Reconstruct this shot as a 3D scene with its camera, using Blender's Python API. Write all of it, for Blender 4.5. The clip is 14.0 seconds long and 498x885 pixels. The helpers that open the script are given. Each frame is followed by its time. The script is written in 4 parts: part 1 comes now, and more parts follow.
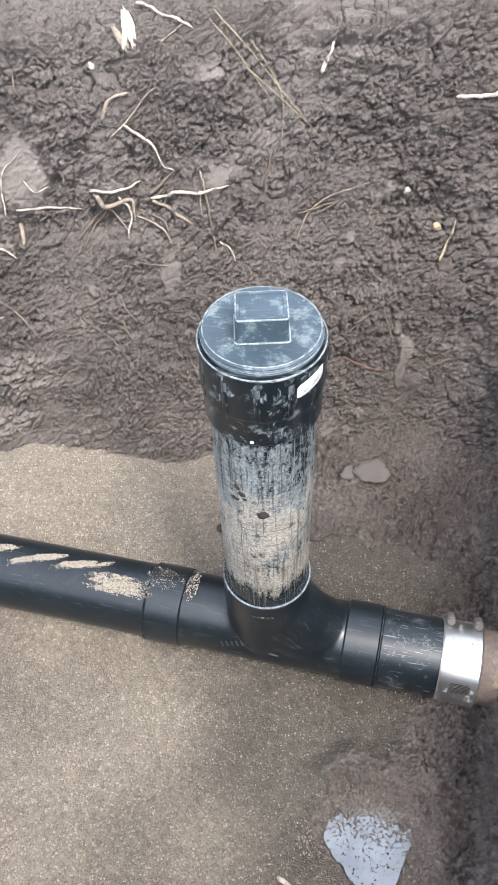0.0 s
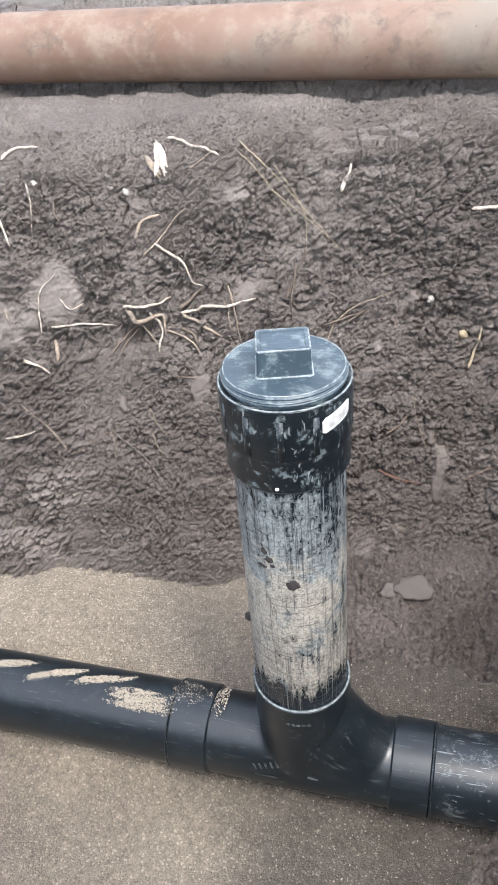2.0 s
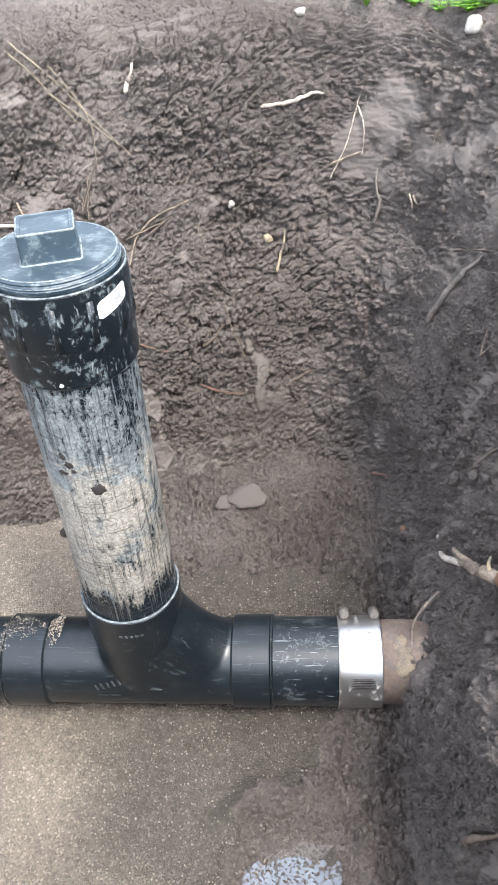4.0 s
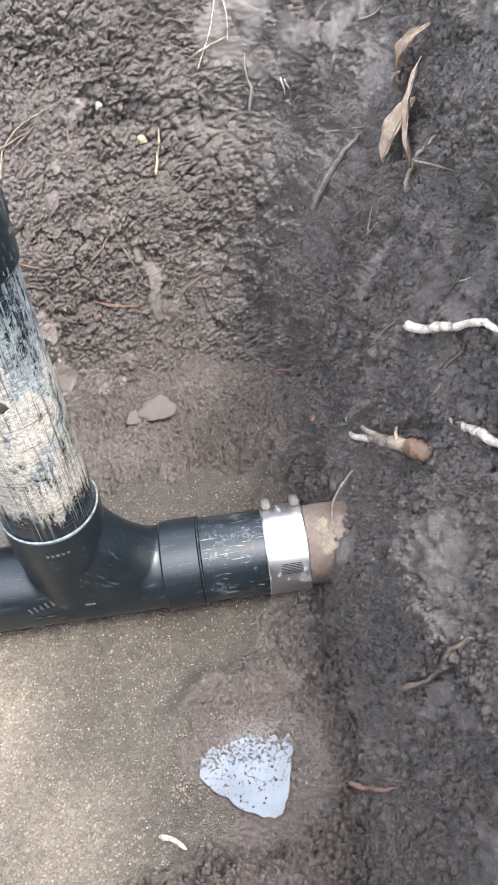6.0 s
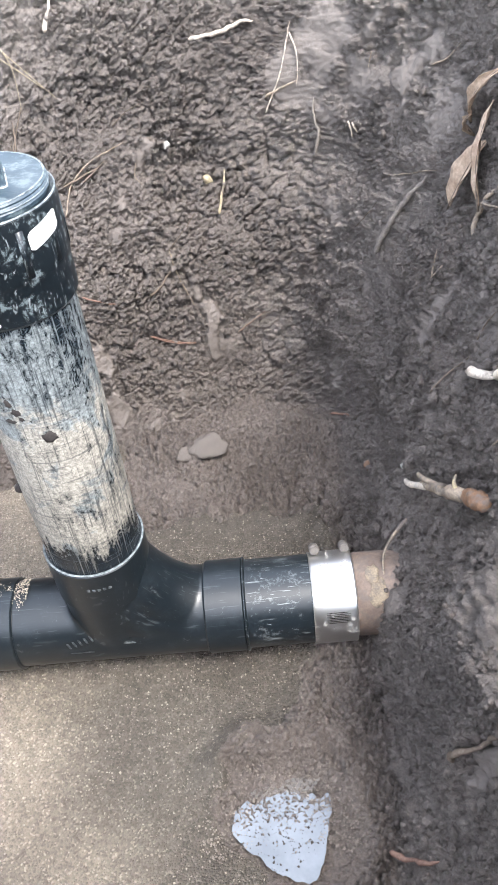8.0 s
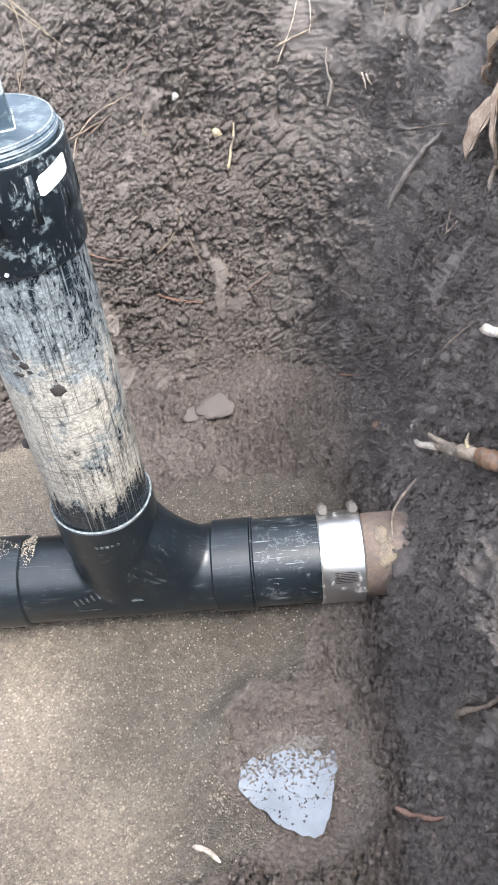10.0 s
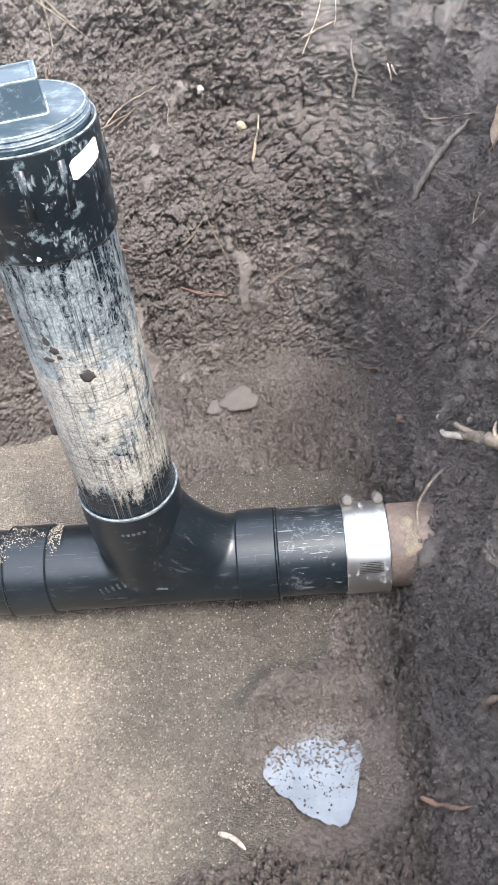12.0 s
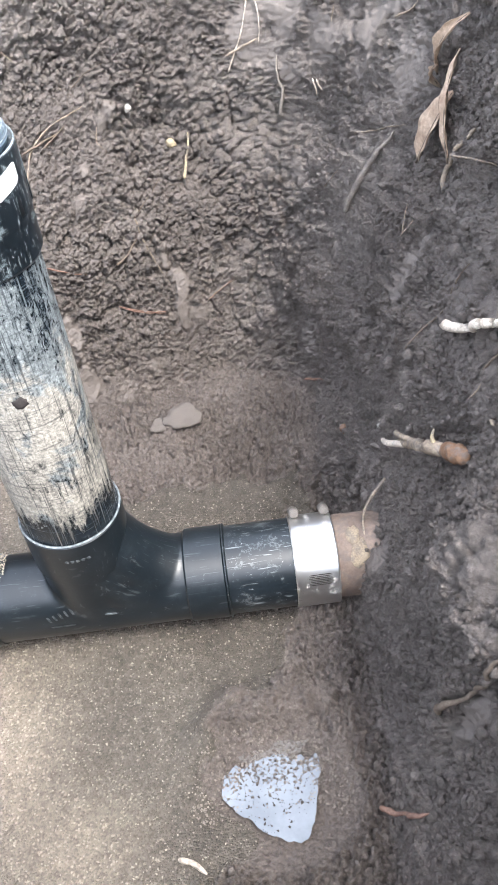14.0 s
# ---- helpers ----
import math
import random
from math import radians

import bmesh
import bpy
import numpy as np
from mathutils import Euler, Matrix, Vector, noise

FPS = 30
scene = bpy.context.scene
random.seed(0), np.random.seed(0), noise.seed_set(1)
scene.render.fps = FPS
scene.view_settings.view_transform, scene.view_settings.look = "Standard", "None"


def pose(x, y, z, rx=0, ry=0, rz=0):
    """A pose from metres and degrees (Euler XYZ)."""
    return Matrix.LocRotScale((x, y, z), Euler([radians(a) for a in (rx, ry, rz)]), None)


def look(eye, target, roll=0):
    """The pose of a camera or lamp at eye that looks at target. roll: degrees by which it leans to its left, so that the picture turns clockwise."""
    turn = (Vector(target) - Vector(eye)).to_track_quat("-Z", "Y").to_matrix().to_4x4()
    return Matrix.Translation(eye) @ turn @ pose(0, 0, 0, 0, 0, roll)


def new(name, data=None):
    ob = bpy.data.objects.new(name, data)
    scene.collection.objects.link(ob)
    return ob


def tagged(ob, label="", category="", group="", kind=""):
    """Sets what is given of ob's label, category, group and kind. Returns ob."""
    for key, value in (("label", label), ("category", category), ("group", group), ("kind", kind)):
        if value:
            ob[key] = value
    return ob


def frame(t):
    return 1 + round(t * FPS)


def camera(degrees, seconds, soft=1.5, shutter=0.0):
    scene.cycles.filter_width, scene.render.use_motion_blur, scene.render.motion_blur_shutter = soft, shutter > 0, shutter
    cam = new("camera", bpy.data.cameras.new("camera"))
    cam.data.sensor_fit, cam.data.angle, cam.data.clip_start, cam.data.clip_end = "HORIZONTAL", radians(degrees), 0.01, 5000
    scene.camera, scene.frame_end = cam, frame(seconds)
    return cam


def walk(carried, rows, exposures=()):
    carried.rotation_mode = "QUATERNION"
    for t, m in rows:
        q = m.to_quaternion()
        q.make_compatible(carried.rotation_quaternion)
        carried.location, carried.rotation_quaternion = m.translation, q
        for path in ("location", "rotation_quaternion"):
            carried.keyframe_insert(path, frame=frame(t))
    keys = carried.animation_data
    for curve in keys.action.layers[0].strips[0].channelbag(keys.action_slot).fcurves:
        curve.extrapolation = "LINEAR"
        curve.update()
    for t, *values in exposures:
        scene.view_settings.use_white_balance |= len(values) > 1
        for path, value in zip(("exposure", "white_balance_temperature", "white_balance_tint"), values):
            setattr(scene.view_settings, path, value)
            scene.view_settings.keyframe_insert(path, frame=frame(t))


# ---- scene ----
cam = camera(35.3, 14.0, 0.7)
PATH = [
    (0, (0.131, -0.547, 1.172), (-0.205, 0.69, -0.362), -2.5),
    (0.5, (0.127, -0.573, 1.099), (-0.248, 0.803, -0.303), -2.2),
    (1, (0.172, -0.628, 1.085), (-0.254, 0.829, -0.218), -3.6),
    (1.5, (0.165, -0.621, 1.086), (-0.284, 0.924, -0.101), -4.7),
    (1.8, (0.160, -0.615, 1.062), (-0.318, 0.943, -0.075), -5.2),
    (2, (0.156, -0.611, 1.042), (-0.341, 0.93, -0.132), -5.4),
    (2.5, (0.147, -0.629, 1.0), (-0.336, 0.908, -0.185), -3.4),
    (3, (0.138, -0.624, 0.996), (-0.315, 0.894, -0.226), -1.5),
    (3.5, (0.163, -0.618, 0.989), (-0.19, 0.894, -0.272), -2.2),
    (4, (0.217, -0.618, 0.976), (0.078, 0.901, -0.318), -4.1),
    (4.2, (0.228, -0.624, 0.973), (0.161, 0.909, -0.311), -5.2),
    (6.3, (0.22, -0.645, 0.943), (0.29, 0.721, -0.516), -5.9),
    (6.5, (0.224, -0.651, 0.924), (0.246, 0.727, -0.526), -7.0),
    (7, (0.22, -0.631, 0.937), (0.219, 0.751, -0.508), -5.7),
    (7.5, (0.214, -0.619, 0.939), (0.184, 0.816, -0.453), -5.4),
    (8, (0.22, -0.624, 0.934), (0.173, 0.84, -0.428), -6.5),
    (10.5, (0.209, -0.623, 0.919), (0.148, 0.776, -0.509), -6.4),
    (11, (0.212, -0.622, 0.921), (0.168, 0.778, -0.507), -5.9),
    (11.5, (0.206, -0.634, 0.911), (0.137, 0.779, -0.503), -6.5),
    (12, (0.199, -0.635, 0.911), (0.095, 0.775, -0.505), -7.5),
    (12.5, (0.197, -0.632, 0.91), (0.096, 0.771, -0.512), -7.2),
    (13, (0.215, -0.628, 0.917), (0.177, 0.779, -0.504), -6.5),
    (13.5, (0.217, -0.629, 0.915), (0.214, 0.775, -0.51), -6.2),
    (14, (0.214, -0.628, 0.912), (0.23, 0.795, -0.494), -6.9),
]
walk(cam, [(t, look(eye, target, roll)) for t, eye, target, roll in PATH], [(0.0, 2.4), (2.5, 2.28), (3.5, 2.32), (4.2, 2.7), (6.4, 2.97), (7.5, 2.86), (12.0, 2.82), (14.0, 2.94)])

# ---- light ----
world = bpy.data.worlds.new("sky")
scene.world = world
world.use_nodes = True
wn = world.node_tree
sky = wn.nodes.new("ShaderNodeTexSky")
sky.sky_type, sky.sun_disc = "NISHITA", False
sky.sun_elevation, sky.sun_rotation = radians(61), radians(135)
sky.dust_density, sky.air_density = 1.5, 1.0
wn.nodes["Background"].inputs["Strength"].default_value = 0.15
# thin cloud takes most of the blue out of the sky
cloud = wn.nodes.new("ShaderNodeHueSaturation")
cloud.inputs["Saturation"].default_value = 0.47
wn.links.new(sky.outputs["Color"], cloud.inputs["Color"])
wn.links.new(cloud.outputs["Color"], wn.nodes["Background"].inputs["Color"])
sun = new("sun", bpy.data.lights.new("sun", "SUN"))
sun.data.energy, sun.data.angle, sun.data.color = 0.62, radians(14), (1.0, 0.96, 0.91)
sun.matrix_world = look((0.40, -0.40, 1.0), (0, 0, 0))


# ---- materials ----
def material(name, rough=0.6, metal=0.0, spec=0.5):
    m = bpy.data.materials.new(name)
    m.use_nodes = True
    b = m.node_tree.nodes["Principled BSDF"]
    b.inputs["Roughness"].default_value, b.inputs["Metallic"].default_value = rough, metal
    b.inputs["Specular IOR Level"].default_value = spec
    return m, m.node_tree, b


def node(tree, kind, **inputs):
    n = tree.nodes.new(kind)
    for key, value in inputs.items():
        socket = n.inputs[key.replace("_", " ")]
        if isinstance(value, bpy.types.NodeSocket):
            tree.links.new(value, socket)
        else:
            socket.default_value = value
    return n


def coords(tree, scale=(1, 1, 1)):
    c = tree.nodes.new("ShaderNodeTexCoord")
    m = node(tree, "ShaderNodeMapping", Vector=c.outputs["Object"])
    m.inputs["Scale"].default_value = scale
    return m.outputs["Vector"]


def noise_of(tree, vec, scale, detail=6.0, rough=0.6, warp=0.0):
    return node(tree, "ShaderNodeTexNoise", Vector=vec, Scale=scale, Detail=detail, Roughness=rough, Distortion=warp).outputs["Fac"]


def ramp(tree, fac, *stops):
    r = node(tree, "ShaderNodeValToRGB", Fac=fac)
    e = r.color_ramp.elements
    while len(e) < len(stops):
        e.new(0.5)
    for el, (p, c) in zip(e, stops):
        el.position, el.color = p, ((c, c, c, 1) if isinstance(c, (int, float)) else (*c, 1))
    return r.outputs["Color"]


def mix(tree, fac, a, b, blend="MIX"):
    n = tree.nodes.new("ShaderNodeMix")
    n.data_type, n.blend_type = "RGBA", blend
    for sock, value in ((n.inputs[0], fac), (n.inputs[6], a), (n.inputs[7], b)):
        if isinstance(value, bpy.types.NodeSocket):
            tree.links.new(value, sock)
        elif sock.type == "RGBA":
            sock.default_value = (*value, 1)
        else:
            sock.default_value = value
    return n.outputs[2]


def maths(tree, op, a, b=0.0, clamp=False):
    n = tree.nodes.new("ShaderNodeMath")
    n.operation, n.use_clamp = op, clamp
    for sock, value in ((n.inputs[0], a), (n.inputs[1], b)):
        if isinstance(value, bpy.types.NodeSocket):
            tree.links.new(value, sock)
        else:
            sock.default_value = value
    return n.outputs[0]


def relief(tree, b, height, strength=0.5, distance=0.002):
    n = node(tree, "ShaderNodeBump", Height=height, Strength=strength, Distance=distance)
    tree.links.new(n.outputs["Normal"], b.inputs["Normal"])


def attribute(tree, name):
    n = tree.nodes.new("ShaderNodeAttribute")
    n.attribute_name = name
    return n.outputs["Fac"]


def mud_color(t, v):
    big = noise_of(t, v, 5.0, 5, 0.6)
    col = ramp(t, big, (0.30, (0.150, 0.125, 0.110)), (0.48, (0.200, 0.169, 0.149)), (0.62, (0.245, 0.209, 0.185)), (0.75, (0.200, 0.171, 0.154)))
    grain = noise_of(t, v, 160.0, 7, 0.7)
    col = mix(t, 1.0, col, ramp(t, grain, (0.30, 0.66), (0.52, 1.0), (0.72, 1.30)), "MULTIPLY")
    rust = ramp(t, noise_of(t, v, 11.0, 4, 0.6), (0.60, 0.0), (0.75, 0.20))
    return mix(t, rust, col, (0.180, 0.132, 0.102)), grain


def make_mud():
    m, t, b = material("wet_mud", 0.7)
    v = coords(t)
    col, grain = mud_color(t, v)
    wet = attribute(t, "smear")
    col = mix(t, maths(t, "MULTIPLY", wet, 0.7), col, (0.150, 0.128, 0.112))
    t.links.new(col, b.inputs["Base Color"])
    patch = ramp(t, noise_of(t, v, 9.0, 4), (0.35, 0.45), (0.65, 0.85))
    t.links.new(mix(t, wet, patch, (0.68, 0.68, 0.68)), b.inputs["Roughness"])
    fine = noise_of(t, v, 420.0, 5, 0.7, 0.6)
    chip = node(t, "ShaderNodeTexVoronoi", Vector=mix(t, 0.006, v, node(t, "ShaderNodeTexNoise", Vector=v, Scale=190.0, Detail=3.0).outputs["Color"], "ADD"), Scale=330.0)
    tilt = node(t, "ShaderNodeSeparateColor", Color=chip.outputs["Color"]).outputs["Red"]
    h = maths(t, "ADD", maths(t, "ADD", grain, maths(t, "MULTIPLY", tilt, 0.22)), maths(t, "MULTIPLY", fine, 0.45))
    relief(t, b, maths(t, "MULTIPLY", h, maths(t, "SUBTRACT", 1.0, maths(t, "MULTIPLY", wet, 0.85))), 1.0, 0.0085)
    return m


def make_sand():
    m, t, b = material("damp_sand", 0.85, 0, 0.35)
    v = coords(t)
    damp = noise_of(t, v, 3.2, 5, 0.55, 0.6)
    sand = ramp(t, damp, (0.33, (0.070, 0.060, 0.050)), (0.47, (0.088, 0.076, 0.063)), (0.62, (0.109, 0.095, 0.078)))
    bead = node(t, "ShaderNodeTexVoronoi", Vector=v, Scale=400.0)
    speck = maths(t, "SUBTRACT", 1.0, bead.outputs["Distance"])
    tone = node(t, "ShaderNodeSeparateColor", Color=bead.outputs["Color"]).outputs["Red"]
    sand = mix(t, 1.0, sand, ramp(t, tone, (0.0, 0.70), (0.45, 0.96), (0.90, 1.12), (0.985, 1.7)), "MULTIPLY")
    mid = noise_of(t, v, 70.0, 5, 0.7)
    sand = mix(t, 1.0, sand, ramp(t, mid, (0.3, 0.75), (0.7, 1.2)), "MULTIPLY")
    # paler towards the left: a sun patch painted in, along with drier sand
    sand = mix(t, attribute(t, "sunlit_dry"), sand, mix(t, 1.0, sand, (2.35, 2.30, 2.20), "MULTIPLY"))
    mud, grain = mud_color(t, v)
    edge = maths(t, "ADD", attribute(t, "mud"), maths(t, "MULTIPLY", maths(t, "SUBTRACT", noise_of(t, v, 45.0, 6, 0.7), 0.5), 0.9))
    mask = ramp(t, edge, (0.42, 0.0), (0.58, 1.0))
    mud = mix(t, 1.0, mud, (0.78, 0.77, 0.77), "MULTIPLY")
    t.links.new(mix(t, mask, sand, mud), b.inputs["Base Color"])
    t.links.new(mix(t, mask, (0.85, 0.85, 0.85), ramp(t, noise_of(t, v, 14.0), (0.35, 0.3), (0.65, 0.75))), b.inputs["Roughness"])
    clot = node(t, "ShaderNodeTexVoronoi", Vector=v, Scale=130.0).outputs["Distance"]
    rough_mud = maths(t, "SUBTRACT", maths(t, "MULTIPLY", grain, 1.7), maths(t, "MULTIPLY", clot, 0.9))
    fine_sand = maths(t, "ADD", maths(t, "MULTIPLY", speck, 0.55), maths(t, "MULTIPLY", mid, 0.55))
    relief(t, b, mix(t, mask, fine_sand, rough_mud), 1.0, 0.005)
    return m


def make_plastic(name, dust=0.35, scratch=0.5, tint=(0.15, 0.175, 0.185), low=0.50, base=1.0, edge=0.13, shine=0.37):
    """Black drain plastic with dust, pale scuffs and scratches."""
    m, t, b = material(name, 0.3, 0, 0.62)
    v = coords(t)
    deep = ramp(t, noise_of(t, v, 14.0, 5), (0.3, (0.005 * base, 0.009 * base, 0.012 * base)), (0.7, (0.010 * base, 0.016 * base, 0.021 * base)))
    film = ramp(t, noise_of(t, v, 48.0, 9, 0.78, 0.15), (low, 0.0), (low + edge, dust))
    col = mix(t, film, deep, tint)
    scuff = ramp(t, noise_of(t, coords(t, (70, 130, 60)), 1.0, 8, 0.78, 0.5), (0.62, 0.0), (0.665, scratch))
    col = mix(t, scuff, col, (0.36, 0.37, 0.36))
    for turn, across in (((0.5, 0.3, 0.7), 520.0), ((-0.6, 0.9, -0.4), 430.0)):
        lean = node(t, "ShaderNodeMapping", Vector=v)
        lean.inputs["Rotation"].default_value, lean.inputs["Scale"].default_value = turn, (22.0, across, 60.0)
        line = ramp(t, noise_of(t, lean.outputs["Vector"], 1.0, 2, 0.5, 0.4), (0.66, 0.0), (0.72, scratch * 0.7))
        col = mix(t, line, col, (0.30, 0.33, 0.33))
    t.links.new(col, b.inputs["Base Color"])
    t.links.new(mix(t, film, (shine, shine, shine), (0.70, 0.75, 0.75)), b.inputs["Roughness"])
    relief(t, b, noise_of(t, v, 90.0, 5), 0.12, 0.001)
    return m


def make_riser():
    """Black pipe under a streaked film of dried tan and grey mud."""
    m, t, b = material("muddy_black_plastic", 0.4)
    v = coords(t)
    z = node(t, "ShaderNodeSeparateXYZ", Vector=v).outputs["Z"]
    streak = noise_of(t, coords(t, (120, 120, 13)), 1.0, 7, 0.70, 0.8)
    fleck = noise_of(t, coords(t, (130, 130, 85)), 1.0, 9, 0.78, 1.0)
    cloud = noise_of(t, v, 13.0, 5, 0.6)
    cover = node(t, "ShaderNodeMapRange", Value=maths(t, "ADD", z, maths(t, "MULTIPLY", maths(t, "SUBTRACT", streak, 0.5), 0.055)))
    for key, value in (("From Min", 0.228), ("From Max", 0.285), ("To Min", -0.24), ("To Max", 0.09)):
        cover.inputs[key].default_value = value
    f = maths(t, "ADD", maths(t, "ADD", maths(t, "MULTIPLY", streak, 0.55), maths(t, "MULTIPLY", fleck, 0.95)), cover.outputs["Result"])
    f = maths(t, "ADD", f, maths(t, "MULTIPLY", maths(t, "SUBTRACT", cloud, 0.5), 0.45))
    top = node(t, "ShaderNodeMapRange", Value=maths(t, "ADD", z, maths(t, "MULTIPLY", maths(t, "SUBTRACT", cloud, 0.5), 0.20)))
    top.inputs["From Min"].default_value, top.inputs["From Max"].default_value = 0.435, 0.525
    f = maths(t, "SUBTRACT", f, maths(t, "MULTIPLY", top.outputs["Result"], 0.04))
    patch = ramp(t, maths(t, "SUBTRACT", noise_of(t, v, 19.0, 6, 0.6, 0.5), maths(t, "MULTIPLY", top.outputs["Result"], 0.22)), (0.40, 0.0), (0.46, 1.0))
    film = mix(t, patch, (0.28, 0.305, 0.30), (0.40, 0.37, 0.315))
    f = maths(t, "ADD", f, maths(t, "MULTIPLY", maths(t, "SUBTRACT", patch, 0.5), 0.07))
    drip = ramp(t, noise_of(t, coords(t, (330, 330, 5)), 1.0, 3, 0.5), (0.61, 0.0), (0.66, 0.40))
    mask = mix(t, drip, ramp(t, f, (0.71, 0.0), (0.80, 0.60), (0.92, 1.0)), (1, 1, 1))
    film = mix(t, 1.0, film, ramp(t, noise_of(t, v, 300.0, 4, 0.7), (0.32, 0.45), (0.68, 1.35)), "MULTIPLY")
    scrape = ramp(t, noise_of(t, coords(t, (420, 420, 9)), 1.0, 4, 0.6, 0.3), (0.57, 0.0), (0.61, 0.75))
    ring = ramp(t, noise_of(t, coords(t, (14, 14, 430)), 1.0, 4, 0.6, 0.6), (0.57, 0.0), (0.62, 0.55))
    mask = mix(t, scrape, mask, (0.08, 0.08, 0.08))
    mask = mix(t, ring, mask, (0.12, 0.12, 0.12))
    t.links.new(mix(t, mask, (0.008, 0.013, 0.018), film), b.inputs["Base Color"])
    t.links.new(mix(t, mask, (0.25, 0.25, 0.25), (0.7, 0.7, 0.7)), b.inputs["Roughness"])
    relief(t, b, f, 0.35, 0.0015)
    return m


def make_plain(name, c1, c2, scale, rough=0.75, bump=0.4, depth=0.001, stretch=(1, 1, 1), metal=0.0, soil=0.0):
    m, t, b = material(name, rough, metal)
    v = coords(t, stretch)
    n = noise_of(t, v, scale, 6, 0.65)
    col = ramp(t, n, (0.32, c1), (0.66, c2))
    col = mix(t, 1.0, col, ramp(t, noise_of(t, v, scale * 7, 4), (0.3, 0.7), (0.7, 1.2)), "MULTIPLY")
    if soil:
        col = mix(t, ramp(t, noise_of(t, coords(t), 85.0, 5, 0.7), (0.47, 0.0), (0.60, soil)), col, (0.13, 0.115, 0.105))
    t.links.new(col, b.inputs["Base Color"])
    relief(t, b, noise_of(t, v, scale * 4, 5), bump, depth)
    return m


def make_clay(name, pale):
    m, t, b = material(name, 0.75)
    v = coords(t)
    tint = ramp(t, noise_of(t, v, 4.0, 5), (0.35, (0.40 * pale, 0.235 * pale, 0.160 * pale)), (0.55, (0.54 * pale, 0.36 * pale, 0.27 * pale)), (0.7, (0.50 * pale, 0.41 * pale, 0.33 * pale)))
    dirt = ramp(t, noise_of(t, v, 16.0, 9, 0.75), (0.50, 0.0), (0.66, 0.8))
    col = mix(t, dirt, tint, (0.24, 0.185, 0.14))
    col = mix(t, ramp(t, noise_of(t, v, 11.0, 9, 0.74, 0.4), (0.54, 0.0), (0.66, 0.75)), col, (0.10, 0.076, 0.060))
    spots = ramp(t, noise_of(t, v, 48.0, 4), (0.65, 0.0), (0.70, 0.8))
    t.links.new(mix(t, spots, col, (0.11, 0.085, 0.065)), b.inputs["Base Color"])
    relief(t, b, noise_of(t, v, 60.0, 6), 0.3, 0.0015)
    return m


def make_steel():
    m, t, b = material("stainless_steel", 0.3, 1.0)
    v = coords(t, (1, 1, 1))
    dirt = ramp(t, noise_of(t, v, 55.0, 7, 0.7), (0.56, 0.0), (0.68, 0.8))
    t.links.new(mix(t, dirt, (0.80, 0.79, 0.77), (0.30, 0.25, 0.21)), b.inputs["Base Color"])
    t.links.new(mix(t, dirt, (1, 1, 1), (0, 0, 0)), b.inputs["Metallic"])
    t.links.new(mix(t, dirt, (0.34, 0.34, 0.34), (0.8, 0.8, 0.8)), b.inputs["Roughness"])
    relief(t, b, noise_of(t, coords(t, (5, 300, 300)), 1.0, 3), 0.1, 0.0005)
    return m


def make_puddle():
    m, t, b = material("sky_toned_water", 0.06)
    v = coords(t)
    # the sky's reflection is put into this pale blue-grey base colour
    col = ramp(t, noise_of(t, v, 26.0, 6, 0.6), (0.35, (0.145, 0.162, 0.185)), (0.65, (0.20, 0.222, 0.25)))
    t.links.new(col, b.inputs["Base Color"])
    relief(t, b, noise_of(t, v, 60.0, 3), 0.05, 0.001)
    return m


def make_brown_water():
    m, t, b = material("brown_water", 0.12)
    v = coords(t)
    t.links.new(ramp(t, noise_of(t, v, 40.0, 5), (0.3, (0.085, 0.074, 0.064)), (0.7, (0.13, 0.115, 0.10))), b.inputs["Base Color"])
    relief(t, b, noise_of(t, v, 220.0, 4), 0.25, 0.001)
    return m


BROWN_WATER = make_brown_water()
MUD, SAND, RISER = make_mud(), make_sand(), make_riser()
ABS = make_plastic("black_plastic", 0.10, 0.16, (0.13, 0.165, 0.19), 0.52, 0.8, 0.2, 0.34)
CAP = make_plastic("scuffed_black_plastic", 0.65, 0.8, (0.17, 0.205, 0.21), 0.55, 0.7, 0.06, 0.33)
RUBBER = make_plastic("black_rubber", 0.50, 0.9, (0.17, 0.19, 0.195), 0.545, 0.9, 0.06, 0.33)
PLUG = make_plastic("dusty_black_plug", 0.60, 0.3, (0.21, 0.255, 0.26), 0.51, 4.0, 0.09, 0.45)
CLAY, OLD_CLAY, STEEL, WATER = make_clay("buff_clay", 0.38), make_plain("brown_clay", (0.15, 0.108, 0.084), (0.25, 0.185, 0.145), 22.0, 0.7, 0.4, 0.001, soil=0.5), make_steel(), make_puddle()
PALE = make_plain("peeled_root", (0.40, 0.32, 0.245), (0.62, 0.54, 0.45), 60.0, 0.7, 0.6, 0.001, soil=0.7)
TAN = make_plain("root_bark", (0.19, 0.145, 0.105), (0.40, 0.32, 0.24), 60.0, 0.8, 0.7, 0.0012, soil=0.6)
BROWN = make_plain("muddy_root", (0.10, 0.075, 0.055), (0.20, 0.155, 0.12), 60.0, 0.85, 0.6, 0.0012)
RED = make_plain("reddish_root", (0.14, 0.075, 0.055), (0.26, 0.16, 0.12), 60.0, 0.8, 0.5)
BARE = make_plain("bare_white_root", (0.52, 0.43, 0.34), (0.74, 0.66, 0.56), 60.0, 0.7, 0.6, 0.001, soil=0.35)
ORANGE = make_plain("orange_bark", (0.16, 0.085, 0.05), (0.33, 0.19, 0.105), 50.0, 0.75, 0.8, 0.0015, soil=0.7)
STRAW = make_plain("dry_straw", (0.24, 0.19, 0.13), (0.42, 0.35, 0.25), 60.0, 0.75, 0.3)
